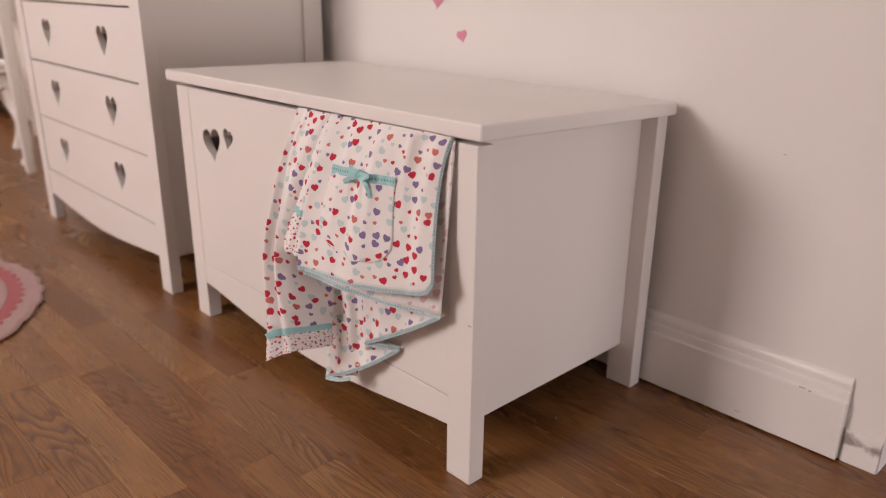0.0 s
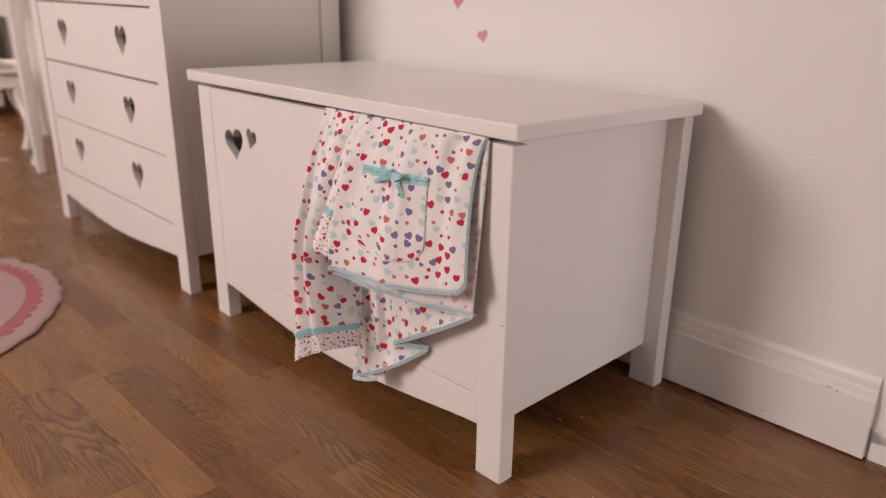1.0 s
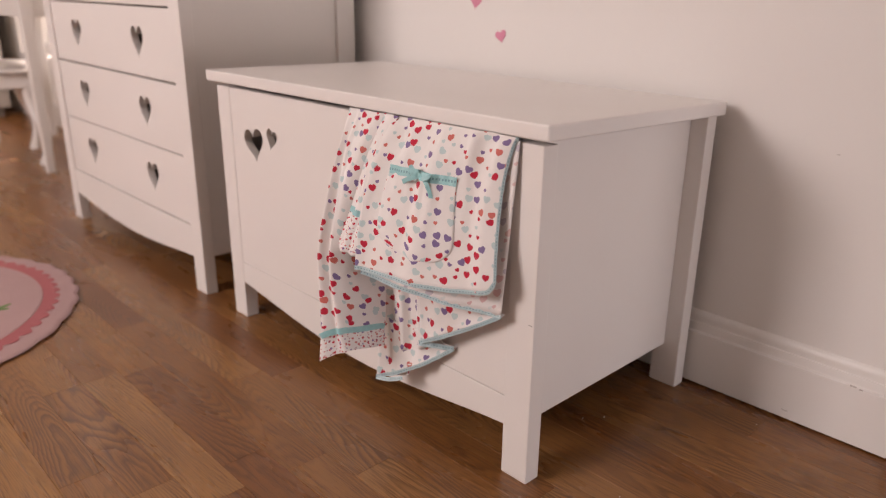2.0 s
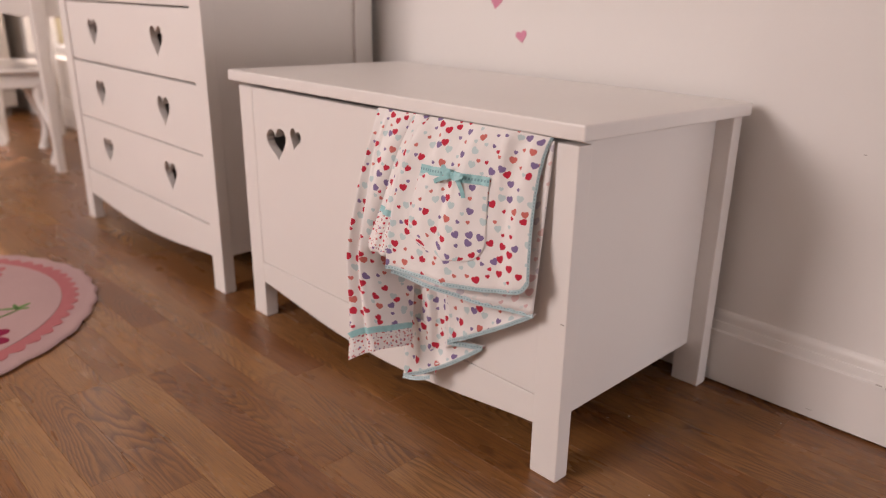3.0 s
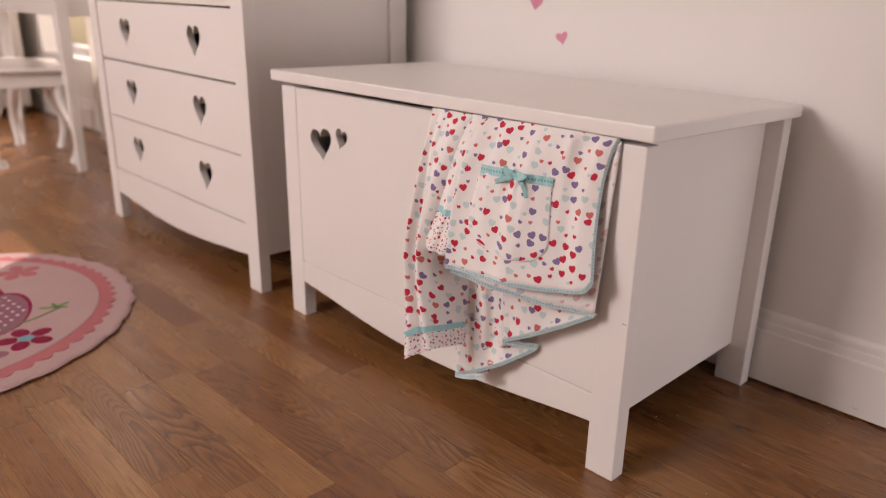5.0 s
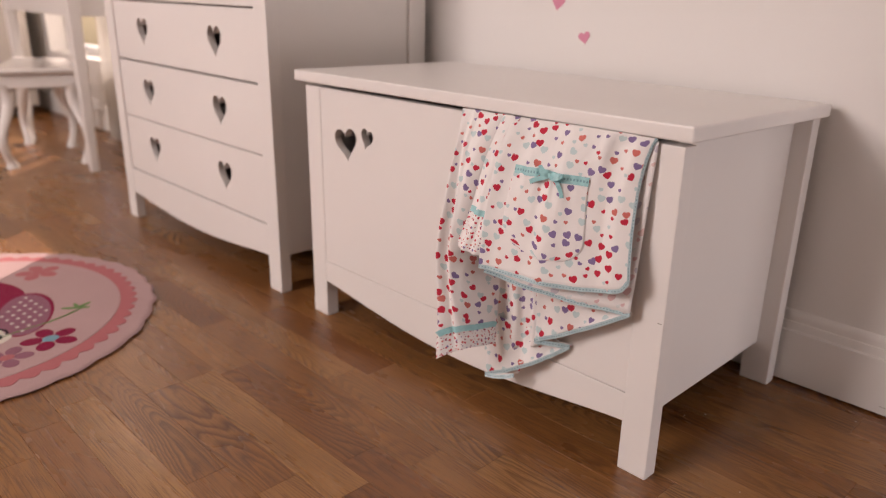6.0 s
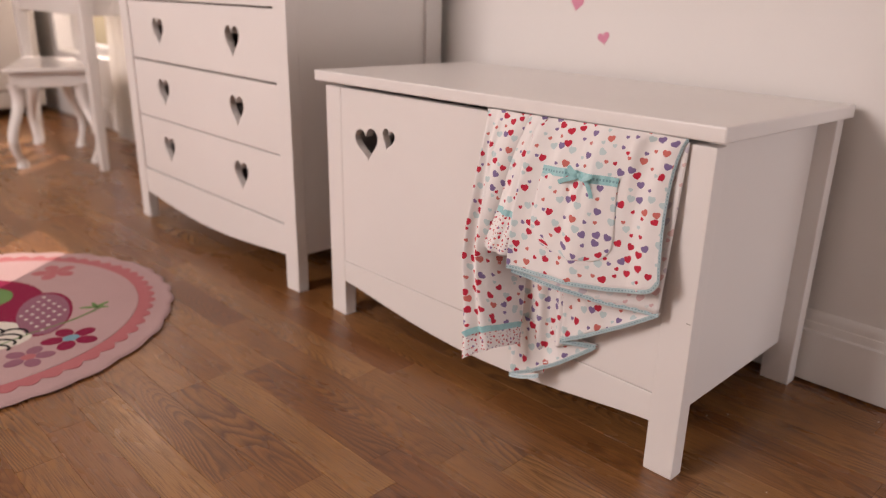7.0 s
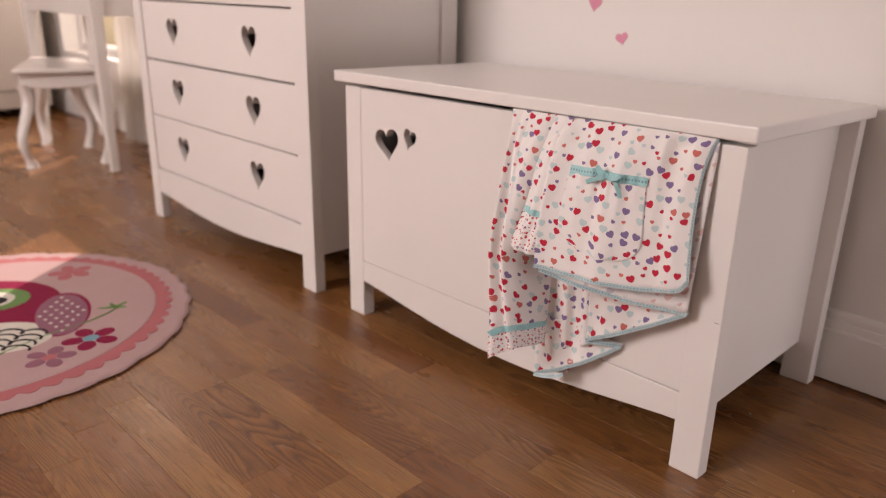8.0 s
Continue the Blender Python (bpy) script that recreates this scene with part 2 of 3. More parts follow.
def to_object(name, bm, material, smooth=True, cloth=False):
    me = bpy.data.meshes.new(name)
    bmesh.ops.recalc_face_normals(bm, faces=bm.faces)
    bm.to_mesh(me)
    bm.free()
    me.materials.append(material)
    if smooth:
        me.polygons.foreach_set("use_smooth", [True] * len(me.polygons))
        me.set_sharp_from_angle(angle=radians(50))
    ob = new(name, me)
    if smooth and not cloth:
        ob.modifiers.new("flat_faces", "WEIGHTED_NORMAL").keep_sharp = True
    return ob


def part(name, bm, material, parent=None, label="", smooth=True, cloth=False):
    """Links a bmesh, built in world metres, as one mesh under its thing or part."""
    ob = to_object(name, bm, material, smooth, cloth) if isinstance(bm, bmesh.types.BMesh) else new(name, bm)
    if parent:
        ob.parent = parent
        ob.location = -PLACES.get(parent, Vector())
    return tagged(ob, label)


def block(x0, x1, y0, y1, z0, z1, bevel=0.002, segments=2):
    bm = bmesh.new()
    bmesh.ops.create_cube(bm, size=1)
    for v in bm.verts:
        v.co = ((x0 + x1) / 2 + v.co.x * (x1 - x0), (y0 + y1) / 2 + v.co.y * (y1 - y0), (z0 + z1) / 2 + v.co.z * (z1 - z0))
    if bevel:
        bmesh.ops.bevel(bm, geom=bm.edges[:], offset=bevel, segments=segments, affect="EDGES", profile=0.5)
    return bm


def structure(name, bm, material, label, category=""):
    return tagged(to_object(name, bm, material), label, category, kind="structure")


def heart_points(cy, cz, w, h, turn, n=40):
    pts = []
    for k in range(n):
        a = 2 * math.pi * k / n
        u = math.sin(a) ** 3
        v = (13 * math.cos(a) - 5 * math.cos(2 * a) - 2 * math.cos(3 * a) - math.cos(4 * a)) / 14.5 + 0.17
        u, v = u * w / 2, v * h / 2
        pts.append((cy + u * math.cos(turn) - v * math.sin(turn), cz + u * math.sin(turn) + v * math.cos(turn)))
    return pts


def pierced_board(outline, holes, x_front, thick, bevel=0.0012):
    """A board facing -x with rounded arrises: outline and holes are loops of (y, z)."""
    cu = bpy.data.curves.new("outline", "CURVE")
    cu.dimensions, cu.fill_mode = "2D", "BOTH"
    cu.extrude, cu.bevel_depth, cu.bevel_resolution = thick / 2 - bevel, bevel, 1
    for loop in (outline, *holes):
        s = cu.splines.new("POLY")
        s.points.add(len(loop) - 1)
        for p, (u, v) in zip(s.points, loop):
            p.co = (u, v, 0, 1)
        s.use_cyclic_u = True
    cu.offset = -bevel
    ob = bpy.data.objects.new("outline", cu)
    me = bpy.data.meshes.new_from_object(ob)
    bm = bmesh.new()
    bm.from_mesh(me)
    bpy.data.objects.remove(ob)
    bpy.data.curves.remove(cu)
    bpy.data.meshes.remove(me)
    for v in bm.verts:
        y, z, w = v.co
        v.co = (x_front + thick / 2 + w, y, z)
    bmesh.ops.remove_doubles(bm, verts=bm.verts, dist=0.00005)
    return bm


def rect(y0, y1, z0, z1):
    return [(y0, z0), (y1, z0), (y1, z1), (y0, z1)]


def bowed(y0, y1, z_end, z_mid, z1, n=28):
    """A rail whose lower edge dips in the middle."""
    low = []
    for k in range(n + 1):
        s = k / n
        dip = math.sin(math.pi * s) ** 1.2
        low.append((y0 + (y1 - y0) * s, z_end + (z_mid - z_end) * dip))
    return low + [(y1, z1), (y0, z1)]


# ---- shell of the room ----


def wall_with_holes(name, axis, at, thick, a0, a1, z1, holes, label, material=WALL):
    """A wall across x or y, from a0 to a1 along it, with openings (a, b, low, high) cut through."""
    bm = bmesh.new()
    cuts = sorted({a0, a1, *[h[0] for h in holes], *[h[1] for h in holes]})
    for a, b in zip(cuts, cuts[1:]):
        spans = [(0.0, z1)]
        for h in holes:
            if h[0] <= a and b <= h[1]:
                spans = [(0.0, h[2]), (h[3], z1)]
        for lo, hi in spans:
            if hi - lo < 1e-4:
                continue
            c = block(at, at + thick, a, b, lo, hi, 0) if axis == "x" else block(a, b, at, at + thick, lo, hi, 0)
            me = bpy.data.meshes.new("tmp")
            c.to_mesh(me)
            c.free()
            bm.from_mesh(me)
            bpy.data.meshes.remove(me)
    return structure(name, bm, material, label, "wall")


wall_with_holes("wall_east", "x", WX, 0.14, 0.238, 5.0, 2.5, [(2.42, 2.97, 0.62, 2.1), (3.12, 4.15, 0.30, 2.1)], "white painted plaster wall behind toy box")
wall_with_holes("wall_west", "x", -2.74, 0.14, -1.6, 5.0, 2.5, [(1.35, 2.45, 1.1, 2.25)], "unseen white painted wall with a wide opening for light")
wall_with_holes("wall_north", "y", 5.0, 0.14, -2.74, 1.22, 2.5, [], "white painted end wall beyond wardrobe")
# unseen south wall; its low opening is made up to match the fill lamp
wall_with_holes("wall_south", "y", -1.74, 0.14, -2.74, 2.36, 2.5, [(0.40, 1.80, 0.05, 0.47)], "unseen white painted wall with a wide opening for light")
wall_with_holes("wall_hall", "x", 2.22, 0.14, -1.6, 5.0, 2.5, [(2.0, 4.9, 0.2, 2.4)], "grey-brown hall wall past the wall's end", DARK)
structure("ceiling", block(-2.74, 2.36, -1.74, 5.14, 2.5, 2.6, 0), CEILING, "plain white plaster ceiling", "ceiling")
structure("subfloor", block(-2.74, 2.36, -1.74, 5.14, -0.2, -0.014, 0), SUBFLOOR, "dark base under the oak strips", "floor")


def window(name, axis_x, y0, y1, z0, z1, label):
    w = thing(name, (axis_x, (y0 + y1) / 2, z0), label, "window")
    w["kind"] = "structure"
    f = 0.035
    for a, b, c, d in ((y0, y1, z0, z0 + f), (y0, y1, z1 - f, z1), (y0, y0 + f, z0 + f, z1 - f), (y1 - f, y1, z0 + f, z1 - f)):
        part("window_frame", block(axis_x, axis_x + 0.05, a + 0.001, b - 0.001, c, d, 0.003), SKIRT, w)
    return w


window("window_1", WX + 0.08, 2.42, 2.97, 0.62, 2.1, "white framed window letting in low sun")
window("window_2", WX + 0.08, 3.12, 4.15, 0.30, 2.1, "tall white framed window by the curtain")
window("window_3", -2.70, 1.35, 2.45, 1.1, 2.25, "wide white framed window giving soft daylight")

# skirting board: one moulded length that stops short of the wall's end
def moulding(y0, y1, x_wall):
    prof = [(0.0, 0.004), (0.0150, 0.004), (0.0150, 0.0905), (0.0144, 0.0930), (0.0122, 0.0940), (0.0100, 0.0945), (0.0094, 0.0985), (0.0100, 0.1030),
            (0.0086, 0.1080), (0.0066, 0.1085), (0.0062, 0.1140), (0.0070, 0.1185), (0.0050, 0.1235), (0.0026, 0.1262), (0.0, 0.127)]
    bm = bmesh.new()
    n = 12
    rows = []
    for k in range(n + 1):
        y = y0 + (y1 - y0) * k / n
        rows.append([bm.verts.new((x_wall - d + 0.0004 * math.sin(9 * y), y, z)) for d, z in prof])
    for a, b in zip(rows, rows[1:]):
        for i in range(len(prof) - 1):
            bm.faces.new((a[i], b[i], b[i + 1], a[i + 1]))
    bm.faces.new(rows[0])
    bm.faces.new(rows[-1][::-1])
    return bm


board = structure("baseboard", moulding(0.289, 5.0, WX), SKIRT, "white moulded skirting board with small chips", "skirting board")
for y, z, w, h, x in ((0.349, 0.0935, 0.009, 0.0014, 0.0135), (0.338, 0.0925, 0.004, 0.0018, 0.0146), (0.434, 0.017, 0.010, 0.0010, 0.0148)):
    part("chip", block(WX - x - 0.0008, WX - x + 0.001, y - w / 2, y + w / 2, z - h / 2, z + h / 2, 0.0002), CHIP, board, "worn chip in the paint")
structure("baseboard_end", block(WX - 0.004, WX - 0.0005, 0.239, 0.286, 0.0, 0.05, 0.001), GRIME, "scuffed bare plaster below missing skirting", "plaster")

# ---- toy box ----
FX, BY0, BY1 = 0.648, 0.600, 1.366
LEG_W, LEG_T, BACK = 0.044, 0.0265, 1.0545


def body_top(x, y):
    """The body stands a touch out of level, as its lid does."""
    s, r = (x - FX) / (BACK - FX), (y - BY0) / (BY1 - BY0)
    return (0.4565 * (1 - s) + 0.4495 * s) * (1 - r) + (0.4510 * (1 - s) + 0.4480 * s) * r


def cut_to_top(bm):
    for v in bm.verts:
        if v.co.z > 0.3:
            v.co.z += body_top(v.co.x, v.co.y) - 0.45
    return bm


toy_box = thing("toy_box", (0.85, 0.983, 0), "white painted wooden toy box with heart cut-outs", "toy box")
for y in (BY0, BY1 - LEG_W):
    for x in (FX, BACK - LEG_T):
        w = LEG_W if x == FX else LEG_W + 0.004
        part("leg", cut_to_top(block(x, x + LEG_T, y if y == BY0 else y + LEG_W - w, y + w if y == BY0 else y + LEG_W, 0, 0.45, 0.0018)), WHITE, toy_box)
P0, P1 = BY0 + LEG_W - 0.0012, BY1 - LEG_W - 0.0001
part("front_panel", pierced_board([(P0, 0.1175), (P1, 0.1175), (P1, body_top(FX, P1) - 0.001), (P0, body_top(FX, P0) - 0.001)],
                                  [heart_points(1.248, 0.356, 0.063, 0.058, radians(-9)), heart_points(1.190, 0.374, 0.032, 0.036, radians(14))],
                                  FX + 0.0010, 0.016), WHITE, toy_box)
part("apron", pierced_board(bowed(P0, P1, 0.0745, 0.044, 0.1165), [], FX + 0.0002, 0.019), WHITE, toy_box, "curved lower rail")
for y in (BY0 + 0.027, BY1 - 0.027 - 0.014):
    part("side_panel", cut_to_top(block(FX + LEG_T, BACK - LEG_T, y, y + 0.014, 0.0715, 0.449, 0.001)), WHITE, toy_box)
part("back_panel", cut_to_top(block(BACK - 0.016, BACK - 0.006, P0, P1, 0.079, 0.449, 0.001)), WHITE, toy_box)
part("bottom_board", block(FX + 0.022, BACK - 0.018, BY0 + 0.043, BY1 - 0.043, 0.085, 0.097, 0.001), INSIDE, toy_box)

LX0, LX1, LY0, LY1, LT = 0.640, 1.057, 0.588, 1.390, 0.0200


def lid_top(x, y):
    """The lid lies propped on the cloth, so it tilts and winds a little."""
    s, r = (x - LX0) / (LX1 - LX0), (y - LY0) / (LY1 - LY0)
    return (0.4830 * (1 - s) + 0.4705 * s) * (1 - r) + (0.4772 * (1 - s) + 0.4690 * s) * r


bm = block(LX0, LX1, LY0, LY1, -LT, 0, 0)
bmesh.ops.subdivide_edges(bm, edges=[e for e in bm.edges if abs(e.verts[0].co.z - e.verts[1].co.z) < 1e-6], cuts=5, use_grid_fill=True)
rim = [e for e in bm.edges if e.is_manifold and e.calc_face_angle(0) > 1]
bmesh.ops.bevel(bm, geom=rim, offset=0.0032, segments=3, affect="EDGES", profile=0.5)
for v in bm.verts:
    v.co.z += lid_top(v.co.x, v.co.y)
for y, z, w in ((0.606, 0.2315, 0.006),):
    part("scuff", block(FX - 0.0004, FX + 0.002, y - w / 2, y + w / 2, z - 0.0005, z + 0.0005, 0.0001), INSIDE, toy_box, "short grey scuff")
part("lid", bm, WHITE, toy_box, "white lid propped slightly open by cloth")

# ---- chest of drawers ----
DX, DY0, DY1, DTOP, DB = 0.642, 1.479, 2.258, 0.735, 1.053
DW, DT, DBT = 0.046, 0.026, 0.048
chest = thing("chest_of_drawers", (0.84, 1.868, 0), "white painted chest of drawers with heart-shaped pulls", "chest of drawers")
for y in (DY0, DY1 - DW):
    for x0, x1 in ((DX, DX + DT), (DB - DBT, DB)):
        part("leg", block(x0, x1, y, y + DW, 0, DTOP, 0.0018), WHITE, chest)
for y in (DY0 + 0.007, DY1 - 0.007 - 0.014):
    part("side_panel", block(DX + DT, DB - DBT, y, y + 0.014, 0.079, DTOP - 0.001, 0.001), WHITE, chest)
part("back_panel", block(DB - 0.016, DB - 0.006, DY0 + DW, DY1 - DW, 0.079, DTOP - 0.001, 0.001), WHITE, chest)
D0, D1 = DY0 + DW + 0.001, DY1 - DW - 0.001
part("apron", pierced_board(bowed(D0, D1, 0.075, 0.053, 0.1425), [], DX + 0.001, 0.018), WHITE, chest, "curved lower rail")
part("carcass", block(DX + 0.03, DB - 0.02, DY0 + 0.035, DY1 - 0.035, 0.085, 0.095, 0.001), INSIDE, chest)
for z0, z1 in ((0.1460, 0.2890), (0.2920, 0.4330), (0.4380, 0.5785), (0.5825, 0.724)):
    zc = (z0 + z1) / 2 + 0.0015
    front = part("drawer_front", pierced_board(rect(D0 + 0.0015, D1 - 0.0015, z0, z1), [heart_points(y, zc - 0.003, 0.058, 0.066, 0) for y in (1.694, 2.050)], DX + 0.003, 0.017), WHITE, chest)
    for a, b, c, d in ((DX + 0.021, DB - 0.03, D0 + 0.012, D0 + 0.022), (DX + 0.021, DB - 0.03, D1 - 0.022, D1 - 0.012), (DB - 0.04, DB - 0.03, D0 + 0.023, D1 - 0.023)):
        part("drawer_side", block(a, b, c, d, z0 + 0.012, z1 - 0.02, 0.0008), INSIDE, front)
    part("drawer_bottom", block(DX + 0.021, DB - 0.03, D0 + 0.012, D1 - 0.012, z0 + 0.004, z0 + 0.010, 0.0006), INSIDE, front)
# strips added behind the drawer gaps, their dark colour standing in for shade
for z in (0.144, 0.2905, 0.4355, 0.5805):
    part("rail", block(DX + 0.0215, DX + 0.045, D0, D1, z - 0.007, z + 0.007, 0.0008), DARK, chest)
part("top", block(DX - 0.014, DB + 0.006, DY0 - 0.014, DY1 + 0.014, DTOP, DTOP + 0.022, 0.003, 3), WHITE, chest)


# ---- flat heart stickers on the wall ----
def flat_heart(y, z, w, h, turn, label):
    bm = pierced_board(heart_points(y, z, w, h, turn), [], WX - 0.0012, 0.0009, 0.0002)
    tagged(to_object("wall_sticker", bm, PINK, False), label, "wall sticker", "heart stickers on the wall")


flat_heart(1.060, 0.5365, 0.027, 0.023, radians(-14), "small pink heart sticker on white wall")
flat_heart(1.128, 0.598, 0.030, 0.029, radians(8), "larger pink heart sticker on white wall")

# small marks and crumbs
nick = bmesh.new()
bmesh.ops.create_icosphere(nick, subdivisions=1, radius=0.0014)
for v in nick.verts:
    v.co = (WX - 0.0004 + v.co.x * 0.3, 0.431 + v.co.y * 2.0, 0.414 + v.co.z * 0.35 + 90 * v.co.y ** 2)
structure("wall_nick", nick, INSIDE, "small dark nick in the wall paint", "wall mark")
for fx, fy, r in ((0.865, 0.625, 0.0022), (1.02, 0.455, 0.0014), (0.838, 0.646, 0.0013), (0.72, 0.50, 0.0012)):
    crumb = bmesh.new()
    bmesh.ops.create_icosphere(crumb, subdivisions=1, radius=r)
    for v in crumb.verts:
        k = 0.7 + 0.5 * noise.noise(v.co * 900 + Vector((fx * 40, fy * 40, 0)))
        v.co = (fx + v.co.x * k * 1.3, fy + v.co.y * k, r * 0.5 + v.co.z * 0.55)
    tagged(to_object("paint_fleck", crumb, WHITE), "tiny white paint fleck on oak floor", "fleck", "flecks on the floor")

# ---- hung cloth: an apron pinched under the lid ----
apron = thing("childs_apron", (0.60, 0.80, 0.06), "white cotton apron printed with coloured hearts, pinched under lid", "apron")


def sheet(us, vs, place):
    """A grid of points place(u, v) with u, v in 0..1, its uv laid out in metres along the cloth."""
    bm = bmesh.new()
    lay = bm.loops.layers.uv.new("UVMap")
    grid = [[Vector(place(i / us, j / vs)) for i in range(us + 1)] for j in range(vs + 1)]
    verts = [[bm.verts.new(p) for p in row] for row in grid]
    across, down = {}, {}
    for j in range(vs + 1):
        s = 0.0
        for i in range(us + 1):
            if i:
                s += (grid[j][i] - grid[j][i - 1]).length
            across[i, j] = s
    for i in range(us + 1):
        s = 0.0
        for j in range(vs + 1):
            if j:
                s += (grid[j][i] - grid[j - 1][i]).length
            down[i, j] = s
    for j in range(vs):
        for i in range(us):
            f = bm.faces.new((verts[j][i], verts[j][i + 1], verts[j + 1][i + 1], verts[j + 1][i]))
            for loop, (a, b) in zip(f.loops, ((i, j), (i + 1, j), (i + 1, j + 1), (i, j + 1))):
                loop[lay].uv = (across[a, b] * 0.35 + across[a, vs // 2] * 0.65, -down[us // 2, b] * 0.5 - down[a, b] * 0.5)
    return bm


def cloth_part(name, bm, material, parent, label="", thick=0.0012):
    ob = part(name, bm, material, parent, label, cloth=True)
    m = ob.modifiers.new("thickness", "SOLIDIFY")
    m.thickness, m.offset = thick, 0
    return ob


def curve3(points, s):
    """Catmull-Rom through points at s in 0..1."""
    n = len(points) - 1
    k = min(int(s * n), n - 1)
    f = s * n - k
    p = [Vector(points[max(0, min(n, k + d))]) for d in (-1, 0, 1, 2)]
    return 0.5 * (2 * p[1] + (p[2] - p[0]) * f + (2 * p[0] - 5 * p[1] + 4 * p[2] - p[3]) * f * f + (3 * p[1] - p[0] - 3 * p[2] + p[3]) * f ** 3)


def tape(name, points, width, material, parent, normal, label="", steps_n=48, lift=0.0008):
    """A flat tape bent along a line, its broad side turned to the normal."""
    bm = bmesh.new()
    lay = bm.loops.layers.uv.new("UVMap")
    line = [curve3(points, k / steps_n) for k in range(steps_n + 1)]
    nrm = Vector(normal).normalized()
    rows, s = [], 0.0
    for k, p in enumerate(line):
        d = (line[min(k + 1, steps_n)] - line[max(k - 1, 0)]).normalized()
        side = d.cross(nrm).normalized() * width / 2
        if k:
            s += (p - line[k - 1]).length
        c = p + nrm * (lift + 0.0004 * math.sin(s * 420))
        rows.append((bm.verts.new(c - side), bm.verts.new(c + nrm * 0.0002), bm.verts.new(c + side), s))
    for a, b in zip(rows, rows[1:]):
        for i in (0, 1):
            f = bm.faces.new((a[i], b[i], b[i + 1], a[i + 1]))
            for loop, (u, v) in zip(f.loops, ((a[3], i / 2), (b[3], i / 2), (b[3], i / 2 + 0.5), (a[3], i / 2 + 0.5))):
                loop[lay].uv = (u, v)
    ob = part(name, bm, material, parent, label, cloth=True)
    m = ob.modifiers.new("thickness", "SOLIDIFY")
    m.thickness, m.offset = 0.0005, 0
    ob.modifiers.new("crisp_edges", "EDGE_SPLIT").split_angle = radians(40)
    return ob


FRONT_TOP = [(0.640, 0.850, 0.4605), (0.637, 0.77, 0.4625), (0.636, 0.70, 0.4635), (0.643, 0.636, 0.462)]
FRONT_LOW = [(0.543, 0.818, 0.2765), (0.563, 0.752, 0.2705), (0.592, 0.683, 0.2690), (0.6100, 0.634, 0.2785)]
FRONT_MID = [(0.582, 0.834, 0.386), (0.598, 0.765, 0.389), (0.6155, 0.70, 0.392), (0.630, 0.646, 0.394)]


def front(u, v):
    a, b, c = curve3(FRONT_TOP, u), curve3(FRONT_MID, u), curve3(FRONT_LOW, u)
    m = b * 2 - (a + c) * 0.5
    p = a * (1 - v) ** 2 + m * 2 * v * (1 - v) + c * v * v
    fold = (0.0050 * math.sin(u * 13 + 1.2 + 0.9 * v) + 0.0022 * math.sin(u * 29 + 2.4 * v)) * (1 - 0.5 * v) + (0.0060 * math.exp(-((u - 0.70) / 0.030) ** 2) + 0.0045 * math.exp(-((u - 0.22) / 0.025) ** 2) - 0.0035 * math.exp(-((u - 0.50) / 0.035) ** 2)) * (1 - v) ** 1.5
    p.x -= fold * min(1, v * 6 + 0.15) * min(1, 7 * (1 - u))
    p.z += 0.011 * max(0.0, (u - 0.90) / 0.10) ** 2 * v ** 10
    return p


flap = cloth_part("front_flap", sheet(56, 44, front), COTTON, apron)
tape("hem_tape", [front(k / 14, 1.0) for k in range(15)], 0.0054, TAPE, flap, (-0.82, -0.5, 0.25), "pale blue stitched tape")
tape("hem_tape", [front(1.0, k / 14) for k in range(15)], 0.0038, TAPE, flap, (-0.55, -0.80, 0.2), "pale blue stitched tape")

# back layer that shows beneath the flap and folds to and fro
A1, A2, A4, A5 = (0.548, 0.815, 0.2690), (0.630, 0.638, 0.2390), (0.644, 0.735, 0.1525), (0.599, 0.851, 0.0795)


def lerp(a, b, s):
    return Vector(a) * (1 - s) + Vector(b) * s


def inner(u, v):
    lo = lerp(A1, A2, u) + Vector((0, 0, -0.006 * math.sin(math.pi * u)))
    hi = lerp((0.622, 0.800, 0.39), (0.6460, 0.633, 0.4585), u)
    p = hi * (1 - v) + lo * v
    p.x += 0.012 * (1 - u) * math.sin(math.pi * v) + 0.0015 * math.sin(17 * u)
    return p


cloth_part("inner_layer", sheet(40, 24, inner), REVERSE, apron, "pale reverse side of the print")
tape("hem_tape", [inner(k / 12, 1.0) for k in range(13)], 0.0055, TAPE, apron, (-0.80, -0.42, 0.42), "pale blue stitched tape")


def middle(u, v):
    lo = lerp((0.617, 0.777, 0.1565), A2, u)
    hi = lerp((0.604, 0.776, 0.265), (0.634, 0.641, 0.2385), u)
    p = hi * (1 - v) + lo * v
    p.x += 0.005 * math.sin(math.pi * v) + 0.0030 * math.sin(15 * u + 0.5) * (1 - u)
    return p


def behind(u, v):
    """The shaded layer at the back, hanging in soft pleats."""
    lo = lerp((0.616, 0.872, 0.105), (0.634, 0.760, 0.150), u)
    hi = lerp((0.610, 0.872, 0.285), (0.628, 0.760, 0.275), u)
    p = hi * (1 - v) + lo * v
    p.x += 0.0036 * math.sin(20 * u + 1.0 + 0.8 * v) + 0.0012 * math.sin(47 * u)
    return p


cloth_part("middle_fold", sheet(40, 24, middle), COTTON, apron)
cloth_part("back_layer", sheet(40, 24, behind), COTTON, apron)
tape("hem_tape", [middle(k / 10, 1.0) + Vector((-0.001, 0, -0.003 * math.sin(math.pi * k / 10))) for k in range(11)], 0.0055, TAPE, apron, (-0.85, -0.42, 0.25), "pale blue stitched tape")
tape("hem_tape", [lerp((0.617, 0.777, 0.1555), A4, k / 6) for k in range(7)], 0.0070, TAPE, apron, (-0.75, -0.45, 0.4), "pale blue stitched tape")


